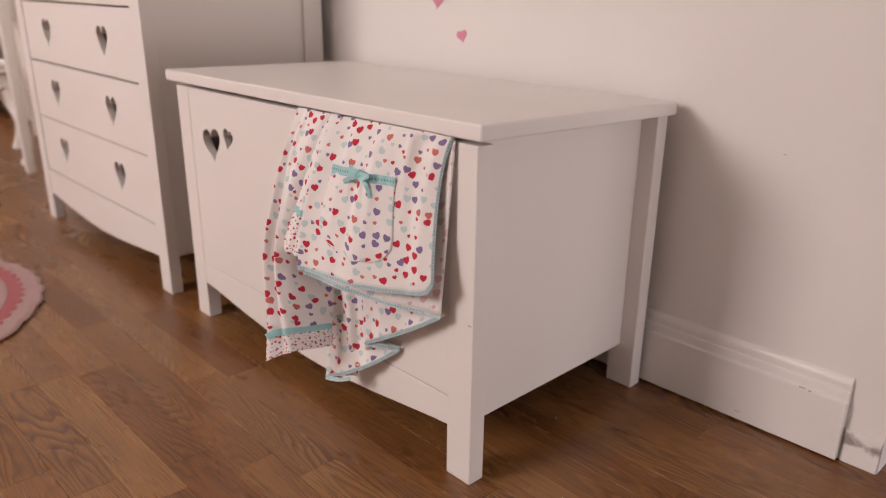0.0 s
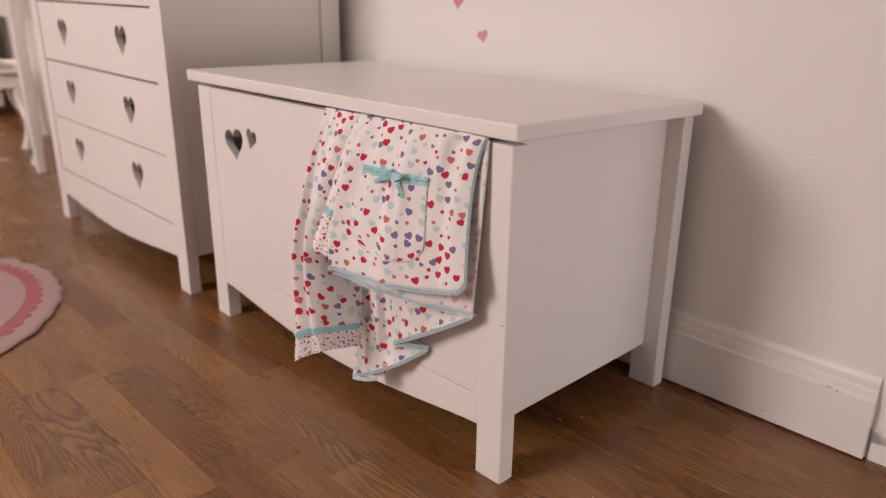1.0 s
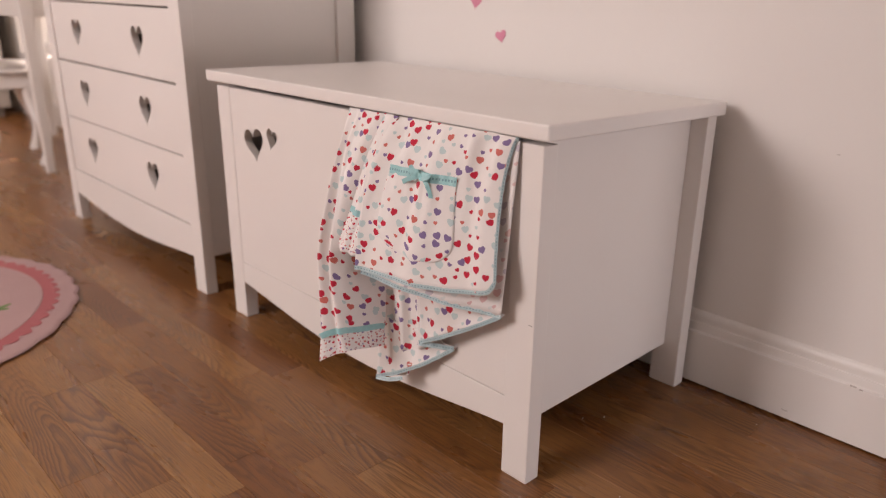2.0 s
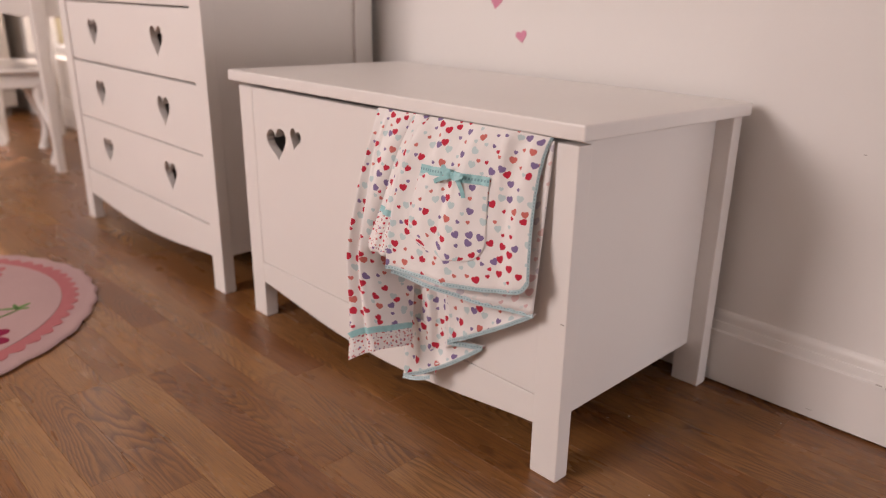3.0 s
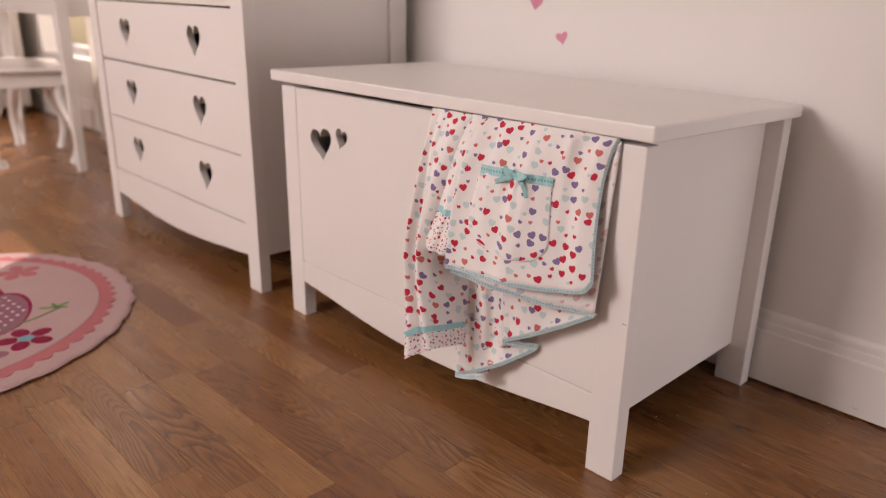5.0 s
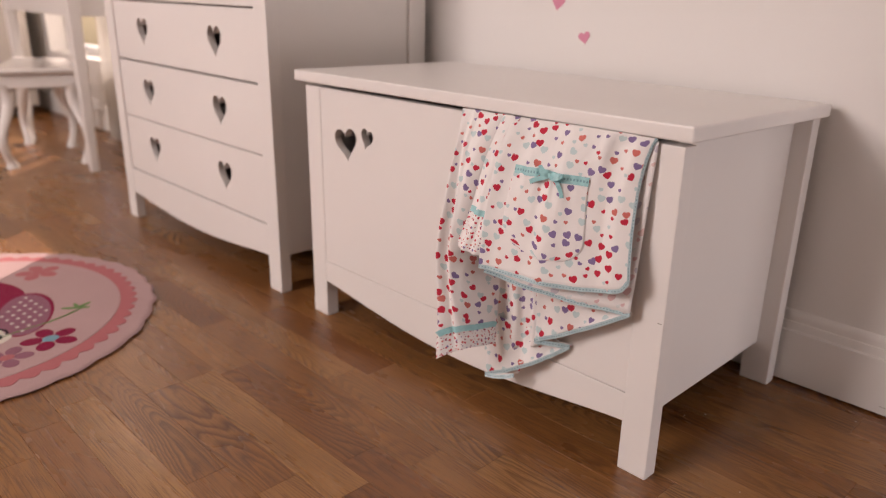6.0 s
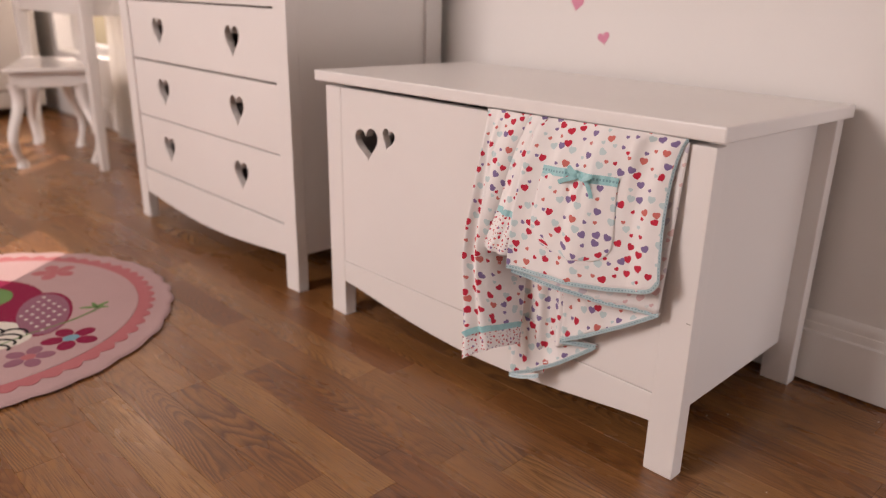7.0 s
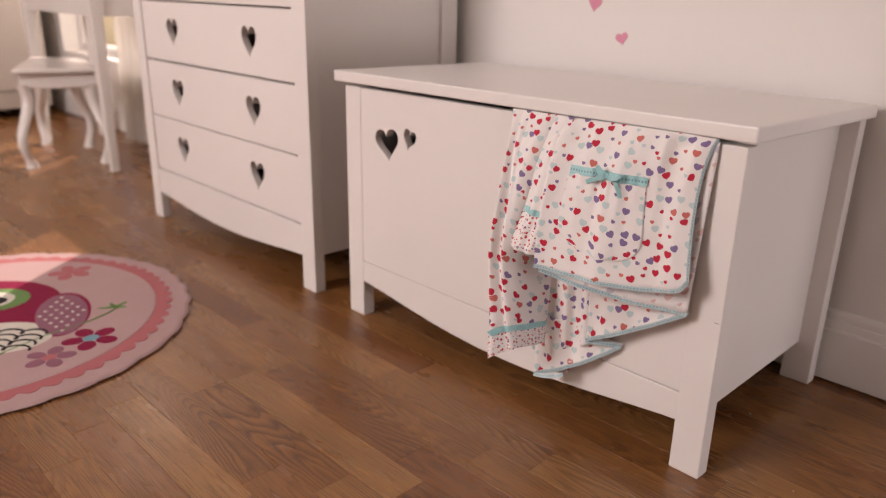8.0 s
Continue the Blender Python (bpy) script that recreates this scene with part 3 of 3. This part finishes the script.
def lower(u, v):
    lo = lerp(A5, A4, u) + Vector((0, 0, -0.007 * math.sin(math.pi * u)))
    hi = lerp((0.612, 0.868, 0.175), (0.645, 0.733, 0.1560), u)
    p = hi * (1 - v) + lo * v
    p.x += 0.004 * math.sin(math.pi * v) + 0.003 * math.sin(19 * u)
    return p


cloth_part("lower_fold", sheet(36, 22, lower), COTTON, apron)
tape("hem_tape", [lower(k / 10, 1.0) for k in range(11)], 0.0055, TAPE, apron, (-0.85, -0.42, 0.25), "pale blue stitched tape")
tape("hem_tape", [Vector(A5) + Vector((0.012 * s, -0.045 * s, -0.001 + 0.012 * s * s)) for s in (0, 0.25, 0.5, 0.75, 1.0)], 0.006, TAPE, apron, (-0.8, -0.3, 0.5), "pale blue stitched tape")


def tail(u, v):
    lo = lerp((0.604, 0.851, 0.0785), (0.616, 0.806, 0.0905), u)
    hi = lerp((0.605, 0.848, 0.088), (0.617, 0.800, 0.112), u)
    p = hi * (1 - v) + lo * v
    p.x += 0.006
    return p


cloth_part("tail_fold", sheet(14, 6, tail), COTTON, apron)

# bunched side of the skirt
SIDE_L = [(0.640, 0.950, 0.4600), (0.604, 0.922, 0.415), (0.574, 0.908, 0.36), (0.546, 0.897, 0.28), (0.535, 0.882, 0.195), (0.519, 0.867, 0.131)]
SIDE_M = [(0.636, 0.908, 0.4610), (0.600, 0.900, 0.41), (0.568, 0.884, 0.35), (0.545, 0.873, 0.27), (0.540, 0.858, 0.200), (0.545, 0.846, 0.135)]
SIDE_R = [(0.640, 0.855, 0.4610), (0.624, 0.846, 0.41), (0.612, 0.840, 0.34), (0.606, 0.840, 0.26), (0.606, 0.842, 0.19), (0.606, 0.842, 0.127)]


def side(u, v):
    a, b, c = curve3(SIDE_L, v), curve3(SIDE_M, v), curve3(SIDE_R, v)
    m = b * 2 - (a + c) * 0.5
    p = a * (1 - u) ** 2 + m * 2 * u * (1 - u) + c * u * u
    p.x -= (0.0065 * math.sin(u * 10.5 + 0.6 + v) + 0.0026 * math.sin(u * 19 + 3.5 * v) * math.sin(2 + 4 * v) + 0.0060 * math.exp(-((u - 0.34 - 0.25 * v) / 0.05) ** 2) * (1 - v)) * min(1, 0.25 + 2.2 * v)
    p.z += (0.011 * math.exp(-((u - 0.62) / 0.20) ** 2) + 0.003 * math.sin(u * 8.5 - 0.6)) * v ** 4
    return p


cut = 0.885
skirt = cloth_part("skirt", sheet(52, 60, lambda u, v: side(u, v * cut)), COTTON, apron)
cloth_part("hem_band", sheet(52, 14, lambda u, v: side(u, cut + v * (1 - cut)) + Vector((-0.0006, 0, 0))), TINY, apron, "hem band in tiny heart print")
tape("ribbon", [side(k / 24, cut) for k in range(25)], 0.0085, SATIN, apron, (-0.80, -0.55, 0.2), "aqua satin ribbon", 96, 0.0024)


# a folded-back strip between skirt and flap, ending in its own ribbon and band
STRIP_L = [(0.636, 0.868, 0.4610), (0.606, 0.871, 0.405), (0.572, 0.864, 0.340), (0.552, 0.872, 0.288)]
STRIP_R = [(0.636, 0.838, 0.4620), (0.600, 0.835, 0.405), (0.571, 0.826, 0.335), (0.556, 0.828, 0.284)]


def turned(u, v):
    p = lerp(curve3(STRIP_L, v), curve3(STRIP_R, v), u)
    p.x -= 0.004 * math.sin(math.pi * u) + 0.0022 * math.sin(14 * u + 3 * v) * v
    return p


cloth_part("turned_strip", sheet(16, 36, lambda u, v: turned(u, v * 0.66)), COTTON, apron)
cloth_part("frill", sheet(18, 14, lambda u, v: turned(u, 0.66 + v * 0.34) + Vector((-0.0006, 0, 0))), TINY, apron, "folded end in tiny heart print")
tape("ribbon", [turned(k / 8, 0.66) for k in range(9)], 0.0085, SATIN, apron, (-0.80, -0.55, 0.2), "aqua satin ribbon", lift=0.0022)


# gathered pocket with a ribbon and bow
def pocket(u, v):
    half = 0.5 * (1 - 0.10 * (1 - v)) * math.sqrt(max(0.0, 1 - max(0.0, (v - 0.72) / 0.28) ** 2)) if v > 0.72 else 0.5 * (1 - 0.06 * (1 - v))
    fu = 0.388 + (u - 0.5) * 2 * half * 0.52
    fv = 0.412 + 0.040 * (0.5 + (u - 0.5) * 2 * half) + v * 0.465
    p = front(fu, fv)
    n = Vector((-0.82, -0.52, 0.2))
    edge = min(1.0, 6 * min(u, 1 - u), 6 * (1 - v) + 0.1)
    puff = 0.0011 + 0.0018 * edge * math.sin(math.pi * min(1, 0.25 + v * 0.7)) + 0.0034 * math.cos((u - 0.48) * 30) * (1 - v) ** 1.5 * edge * math.exp(-((u - 0.5) / 0.28) ** 2)
    return p + n * puff


pouch = cloth_part("pocket", sheet(36, 30, pocket), COTTON, apron)
band = [pocket(k / 12, 0.015) for k in range(13)]
NB = (-0.82, -0.52, 0.2)
tape("pocket_ribbon", band, 0.0115, TRIM, pouch, NB, "aqua satin ribbon", lift=0.002)
mid = pocket(0.475, 0.015) + Vector(NB) * 0.0050
UP = (-0.75, -0.52, 0.4)
bow = tape("bow", [mid, mid + Vector((-0.003, 0.008, 0.005)), mid + Vector((-0.002, 0.015, 0.009)), mid + Vector((-0.006, 0.008, 0.002)), mid], 0.0050, SATIN, pouch, UP, "small aqua satin bow")
tape("bow_loop", [mid, mid + Vector((-0.004, -0.009, 0.003)), mid + Vector((-0.002, -0.018, 0.002)), mid + Vector((-0.006, -0.009, -0.002)), mid], 0.0050, SATIN, bow, UP)
tape("bow_tail", [mid, mid + Vector((-0.003, 0.010, -0.004)), mid + Vector((-0.004, 0.020, -0.008)), mid + Vector((-0.003, 0.030, -0.013))], 0.0060, SATIN, bow, NB)
tape("bow_tail", [mid, mid + Vector((-0.002, -0.011, -0.005)), mid + Vector((-0.001, -0.018, -0.017)), mid + Vector((0.002, -0.022, -0.036))], 0.0052, SATIN, bow, NB)
part("bow_knot", block(mid.x - 0.0035, mid.x + 0.0025, mid.y - 0.0035, mid.y + 0.0025, mid.z - 0.0038, mid.z + 0.0038, 0.0022, 3), SATIN, bow)

# ---- round rug ----
RC, RR = Vector((0.072, 1.783)), 0.391
rug = thing("rug", (RC.x, RC.y, 0), "round pink wool rug with scalloped border and appliqued flowers", "rug")
rug.scale = (1, 1, 0.8)


def disc_bm(loop, z0, z1, round_edge=0.0):
    """A flat piece with sides, from a loop of (x, y); the top is pulled in a little for a soft rim."""
    bm = bmesh.new()
    cx, cy = sum(p[0] for p in loop) / len(loop), sum(p[1] for p in loop) / len(loop)
    rings = [(1 - 0.5 * round_edge, z0), (1.0, z0 + (z1 - z0) * 0.5)]
    rings += [(1 - round_edge * 0.35, z0 + (z1 - z0) * 0.85), (1 - round_edge, z1)] if round_edge else [(1.0, z1)]
    rows = [[bm.verts.new((cx + (x - cx) * s, cy + (y - cy) * s, z)) for x, y in loop] for s, z in rings]
    n = len(loop)
    for a, b in zip(rows, rows[1:]):
        for i in range(n):
            bm.faces.new((a[i], a[(i + 1) % n], b[(i + 1) % n], b[i]))
    c = bm.verts.new((cx, cy, z1))
    for i in range(n):
        bm.faces.new((rows[-1][i], rows[-1][(i + 1) % n], c))
    return bm


def ring_loop(r, wave, count, n=240, uneven=0.0):
    out = []
    for k in range(n):
        a = 2 * math.pi * k / n
        rr = r + wave * abs(math.sin(count * a / 2 + 2.2 * uneven / 0.004 * math.sin(3 * a))) + uneven * (math.sin(5 * a + 1.0) + 0.7 * math.sin(13 * a) + 0.4 * math.sin(29 * a + 2.0))
        out.append((RC.x + rr * math.cos(a), RC.y + rr * math.sin(a)))
    return out


part("rug_base", disc_bm(ring_loop(RR - 0.004, 0.006, 34, 480, 0.0016), 0.0005, 0.010, 0.026), RUG_PINK, rug)
part("border_ring", disc_bm(ring_loop(RR - 0.047, 0.013, 62, 744, 0.0012), 0.0095, 0.0112), RUG_ROSE, rug, "rose scalloped ring")
part("inner_field", disc_bm(ring_loop(RR - 0.067, 0.0, 1), 0.0100, 0.0124, 0.004), RUG_PINK, rug)


def blob(cx, cy, rx, ry, turn=0.0, n=40):
    c, s = math.cos(turn), math.sin(turn)
    return [(cx + rx * math.cos(2 * math.pi * k / n) * c - ry * math.sin(2 * math.pi * k / n) * s,
             cy + rx * math.cos(2 * math.pi * k / n) * s + ry * math.sin(2 * math.pi * k / n) * c) for k in range(n)]


def flower(cx, cy, r, petal, middle_mat, turn, label):
    f = None
    for k in range(5):
        a = turn + 2 * math.pi * k / 5
        bm = disc_bm(blob(cx + 0.62 * r * math.cos(a), cy + 0.62 * r * math.sin(a), r * 0.40, r * 0.31, a, 20), 0.012, 0.0129 + 0.00012 * k, 0.06)
        part("petal", bm, petal, rug, label)
    part("flower_centre", disc_bm(blob(cx, cy, r * 0.30, r * 0.26, 0, 20), 0.012, 0.0138, 0.1), middle_mat, rug)


flower(0.204, 1.558, 0.049, RUG_CRIMSON, RUG_BLUE, 0.35, "crimson petal")
flower(0.124, 1.530, 0.042, RUG_MAUVE, RUG_ROSE, 0.9, "mauve petal")
flower(0.294, 1.920, 0.046, RUG_ROSE, RUG_ROSE, 0.2, "rose petal")
part("round_motif", disc_bm(blob(0.090, 1.830, 0.147, 0.156), 0.012, 0.0130, 0.02), RUG_CRIMSON, rug, "crimson rounded patch")
part("patch_rim", disc_bm(blob(0.2025, 1.706, 0.109, 0.053, radians(69)), 0.0122, 0.0133, 0.03), RUG_CRIMSON, rug, "crimson rim of the spotted patch")
part("patch", disc_bm(blob(0.2025, 1.704, 0.104, 0.047, radians(71.5)), 0.0122, 0.0137, 0.04), RUG_MAUVE, rug, "mauve spotted patch")
for i in range(-5, 6):
    for j in range(-3, 4):
        u, v = 0.021 * i, 0.019 * j + 0.0095 * (i % 2)
        if (u / 0.096) ** 2 + (v / 0.041) ** 2 < 0.9:
            a = radians(71.5)
            part("spot", disc_bm(blob(0.2025 + u * math.cos(a) - v * math.sin(a), 1.704 + u * math.sin(a) + v * math.cos(a), 0.0036, 0.0036, 0, 8), 0.0130, 0.0142), RUG_CREAM, rug)
part("ring_motif", disc_bm(blob(0.122, 1.862, 0.070, 0.062, radians(-35)), 0.0125, 0.0136, 0.04), RUG_GREEN, rug, "green ring")
part("ring_motif", disc_bm(blob(0.118, 1.864, 0.046, 0.042, radians(-35)), 0.0130, 0.0142, 0.04), RUG_CREAM, rug, "cream disc")
part("ring_motif", disc_bm(blob(0.130, 1.850, 0.016, 0.018, 0), 0.0136, 0.0148, 0.05), RUG_BLACK, rug, "black dot")
part("pale_patch", disc_bm(blob(0.085, 1.668, 0.090, 0.066, radians(-42)), 0.0122, 0.0135, 0.03), RUG_CREAM, rug, "cream patch")


def strand(name, points, r, material, parent, label=""):
    cu = bpy.data.curves.new(name, "CURVE")
    cu.dimensions, cu.bevel_depth, cu.bevel_resolution = "3D", r, 2
    s = cu.splines.new("POLY")
    s.points.add(len(points) - 1)
    for p, q in zip(s.points, points):
        p.co = (*q, 1)
    ob = bpy.data.objects.new(name, cu)
    me = bpy.data.meshes.new_from_object(ob)
    bpy.data.objects.remove(ob)
    me.materials.append(material)
    me.polygons.foreach_set("use_smooth", [True] * len(me.polygons))
    return part(name, me, material, parent, label)


for row in range(4):
    pts = []
    for k in range(90):
        s = k / 89
        a = s * 2 * math.pi * 3.5
        u, v = -0.075 + 0.15 * s + 0.010 * math.sin(a), 0.036 - 0.022 * row + 0.009 * math.cos(a)
        c, d = math.cos(radians(-42)), math.sin(radians(-42))
        pts.append((0.075 + u * c - v * d, 1.661 + u * d + v * c, 0.0138))
    strand("looped_cord", pts, 0.0021, RUG_BLACK, rug, "black looped cord")
strand("stem", [tuple(curve3([(0.02, 1.580, 0.0126), (0.075, 1.602, 0.0126), (0.150, 1.623, 0.0126), (0.231, 1.635, 0.0126), (0.295, 1.660, 0.0126)], k / 40)) for k in range(41)], 0.0019, RUG_GREEN, rug, "green stem")
for a, l in ((0.4, 0.022), (1.5, 0.018), (2.6, 0.022), (-0.6, 0.016)):
    part("leaf", disc_bm(blob(0.290 + l * 0.6 * math.cos(a), 1.667 + l * 0.6 * math.sin(a), l * 0.85, 0.0042, a, 16), 0.012, 0.0132), RUG_GREEN, rug)


# ---- stool, dressing table, curtain and wardrobe at the far end ----
def cabriole(foot, top, out, z1, r=0.0245):
    """An S-curved leg: full at the knee, thin at the ankle, with a small foot."""
    bm = bmesh.new()
    rows = []
    n = 22
    for k in range(n + 1):
        s = k / n
        c = lerp((*foot, 0), (*top, z1), s)
        bulge = 0.030 * math.sin(2 * math.pi * (s - 0.08)) if s > 0.08 else -0.004
        c += Vector((out[0], out[1], 0)) * bulge
        rad = r * (0.62 + 0.55 * max(0.0, s - 0.25) + (0.28 * (1 - s / 0.1) if s < 0.1 else 0.0))
        rows.append([bm.verts.new(c + Vector((rad * math.cos(2 * math.pi * i / 14), rad * math.sin(2 * math.pi * i / 14), 0))) for i in range(14)])
    for a, b in zip(rows, rows[1:]):
        for i in range(14):
            bm.faces.new((a[i], a[(i + 1) % 14], b[(i + 1) % 14], b[i]))
    bm.faces.new(rows[0][::-1])
    bm.faces.new(rows[-1])
    return bm


def plate(corners, z0, z1, grow=0.0, bevel=0.004):
    bm = bmesh.new()
    c = sum((Vector(p) for p in corners), Vector((0, 0))) / len(corners)
    pts = [Vector(p) + (Vector(p) - c).normalized() * grow for p in corners]
    lo, hi = [bm.verts.new((*p, z0)) for p in pts], [bm.verts.new((*p, z1)) for p in pts]
    bm.faces.new(lo[::-1])
    bm.faces.new(hi)
    n = len(pts)
    for i in range(n):
        bm.faces.new((lo[i], lo[(i + 1) % n], hi[(i + 1) % n], hi[i]))
    bmesh.ops.bevel(bm, geom=bm.edges[:], offset=bevel, segments=2, affect="EDGES", profile=0.5)
    return bm


FEET = [(0.560, 3.06), (0.790, 2.985), (0.850, 3.31), (0.735, 3.46)]
stool = thing("stool", (0.72, 3.2, 0), "white painted stool with curved cabriole legs", "stool")
sc = sum((Vector(p) for p in FEET), Vector((0, 0))) / 4
for p in FEET:
    d = (Vector(p) - sc).normalized()
    part("leg", cabriole(p, (p[0] - d.x * 0.01, p[1] - d.y * 0.01), d, 0.285), GLOSS, stool)
part("apron", plate(FEET, 0.270, 0.322, -0.002), GLOSS, stool)
part("seat", plate(FEET, 0.3225, 0.338, 0.030, 0.006), GLOSS, stool)

table = thing("dressing_table", (0.9, 3.2, 0), "white painted dressing table with tapered legs", "dressing table")
for x, y in ((0.755, 2.83), (0.765, 3.53), (0.985, 2.83), (0.985, 3.53)):
    bm = block(x - 0.021, x + 0.021, y - 0.021, y + 0.021, 0, 0.60, 0.005)
    for v in bm.verts:
        k = 0.62 + 0.38 * min(1, v.co.z / 0.45)
        v.co.x, v.co.y = x + (v.co.x - x) * k, y + (v.co.y - y) * k
    part("leg", bm, WHITE, table)
part("apron", plate([(0.745, 2.82), (1.00, 2.82), (1.00, 3.54), (0.755, 3.54)], 0.512, 0.600, 0.0, 0.003), WHITE, table)
part("tabletop", plate([(0.745, 2.82), (1.00, 2.82), (1.00, 3.54), (0.755, 3.54)], 0.601, 0.622, 0.012, 0.005), WHITE, table)


def drape(y0, y1, z0, z1, x):
    def place(u, v):
        return (x + (0.020 + 0.012 * v) * math.sin(u * 44 + 0.6 * math.sin(3 * v)) + 0.006 * math.sin(u * 97), y0 + (y1 - y0) * u, z1 + (z0 - z1) * v)
    return sheet(110, 26, place)


curtain = tagged(to_object("curtain", drape(2.98, 3.335, 0.012, 2.2, 1.038), CURTAIN), "white gathered curtain hanging to the floor", "curtain")
rod = bmesh.new()
bmesh.ops.create_cone(rod, cap_ends=True, segments=20, radius1=0.012, radius2=0.012, depth=1.9)
for v in rod.verts:
    v.co = (1.045 + v.co.y, 3.3 + v.co.z, 2.213 + v.co.x)
tagged(to_object("curtain_rod", rod, SKIRT), "white curtain rod above the windows", "curtain rod")

wardrobe = thing("wardrobe", (0.4, 4.4, 0), "pale painted wardrobe on short feet", "wardrobe")
part("body", block(-0.25, 1.0, 4.17, 4.68, 0.045, 1.8, 0.004), GREYWOOD, wardrobe)
for a, b in ((-0.245, 0.373), (0.377, 0.995)):
    part("door", block(a, b, 4.150, 4.168, 0.126, 1.76, 0.003), GREYWOOD, wardrobe)
part("plinth", block(-0.245, 0.995, 4.153, 4.168, 0.048, 0.120, 0.003), GREYWOOD, wardrobe)
for x in (-0.22, 0.94):
    for y in (4.19, 4.63):
        part("foot", block(x, x + 0.03, y, y + 0.03, 0, 0.045, 0.002), DARK, wardrobe)

# ---- oak strip floor, laid last ----
floor = tagged(new("floor"), "oiled oak strip floor in staggered lengths", "floor", kind="structure")
rng = random.Random(4)
STRIP, LENGTHS = 0.0605, (0.34, 0.42, 0.50, 0.60, 0.70)


def strip_mesh(length, name):
    w, g, e = STRIP / 2 - 0.00005, length / 2 - 0.00005, 0.0003
    v = [(-w, -g, -0.012), (w, -g, -0.012), (w, g, -0.012), (-w, g, -0.012),
         (-w, -g, -e), (w, -g, -e), (w, g, -e), (-w, g, -e),
         (-w + e, -g + e, 0), (w - e, -g + e, 0), (w - e, g - e, 0), (-w + e, g - e, 0)]
    f = [(0, 1, 5, 4), (1, 2, 6, 5), (2, 3, 7, 6), (3, 0, 4, 7), (4, 5, 9, 8), (5, 6, 10, 9), (6, 7, 11, 10), (7, 4, 8, 11), (8, 9, 10, 11)]
    me = bpy.data.meshes.new(name)
    me.from_pydata(v, [], f)
    me.materials.append(OAK)
    return me, v, f


STRIPS = {l: strip_mesh(l, "oak_strip") for l in LENGTHS}
rest_v, rest_f, count = [], [], 0
col = -51
while True:
    x = 0.4345 - STRIP / 2 + col * STRIP
    if x > 2.2:
        break
    y = -1.6 + rng.choice((0, 0.09, 0.17, 0.26))
    if x > -2.58:
        y -= 0.3
        while y < 5.0:
            l = rng.choice(LENGTHS)
            if col in (0,) and y < 1.053 < y + l + 0.1:
                l = LENGTHS[min(range(5), key=lambda k: abs(y + LENGTHS[k] - 1.053))]
            cx, cy = x, y + l / 2
            me, v, f = STRIPS[l]
            if -0.25 < cx < 1.10 and 0.25 < cy < 3.2 and count < 300:
                o = new("strip", me)
                o.parent, o.location = floor, (cx, cy, 0)
                count += 1
            elif cy + l / 2 > -1.6:
                n = len(rest_v)
                rest_v += [(a + cx, b + cy, c) for a, b, c in v]
                rest_f += [tuple(i + n for i in q) for q in f]
            y += l
    col += 1
me = bpy.data.meshes.new("far_strips")
me.from_pydata(rest_v, [], rest_f)
me.materials.append(OAK)
far = new("far_strips", me)
far.parent = floor
tagged(far, kind="stuff")
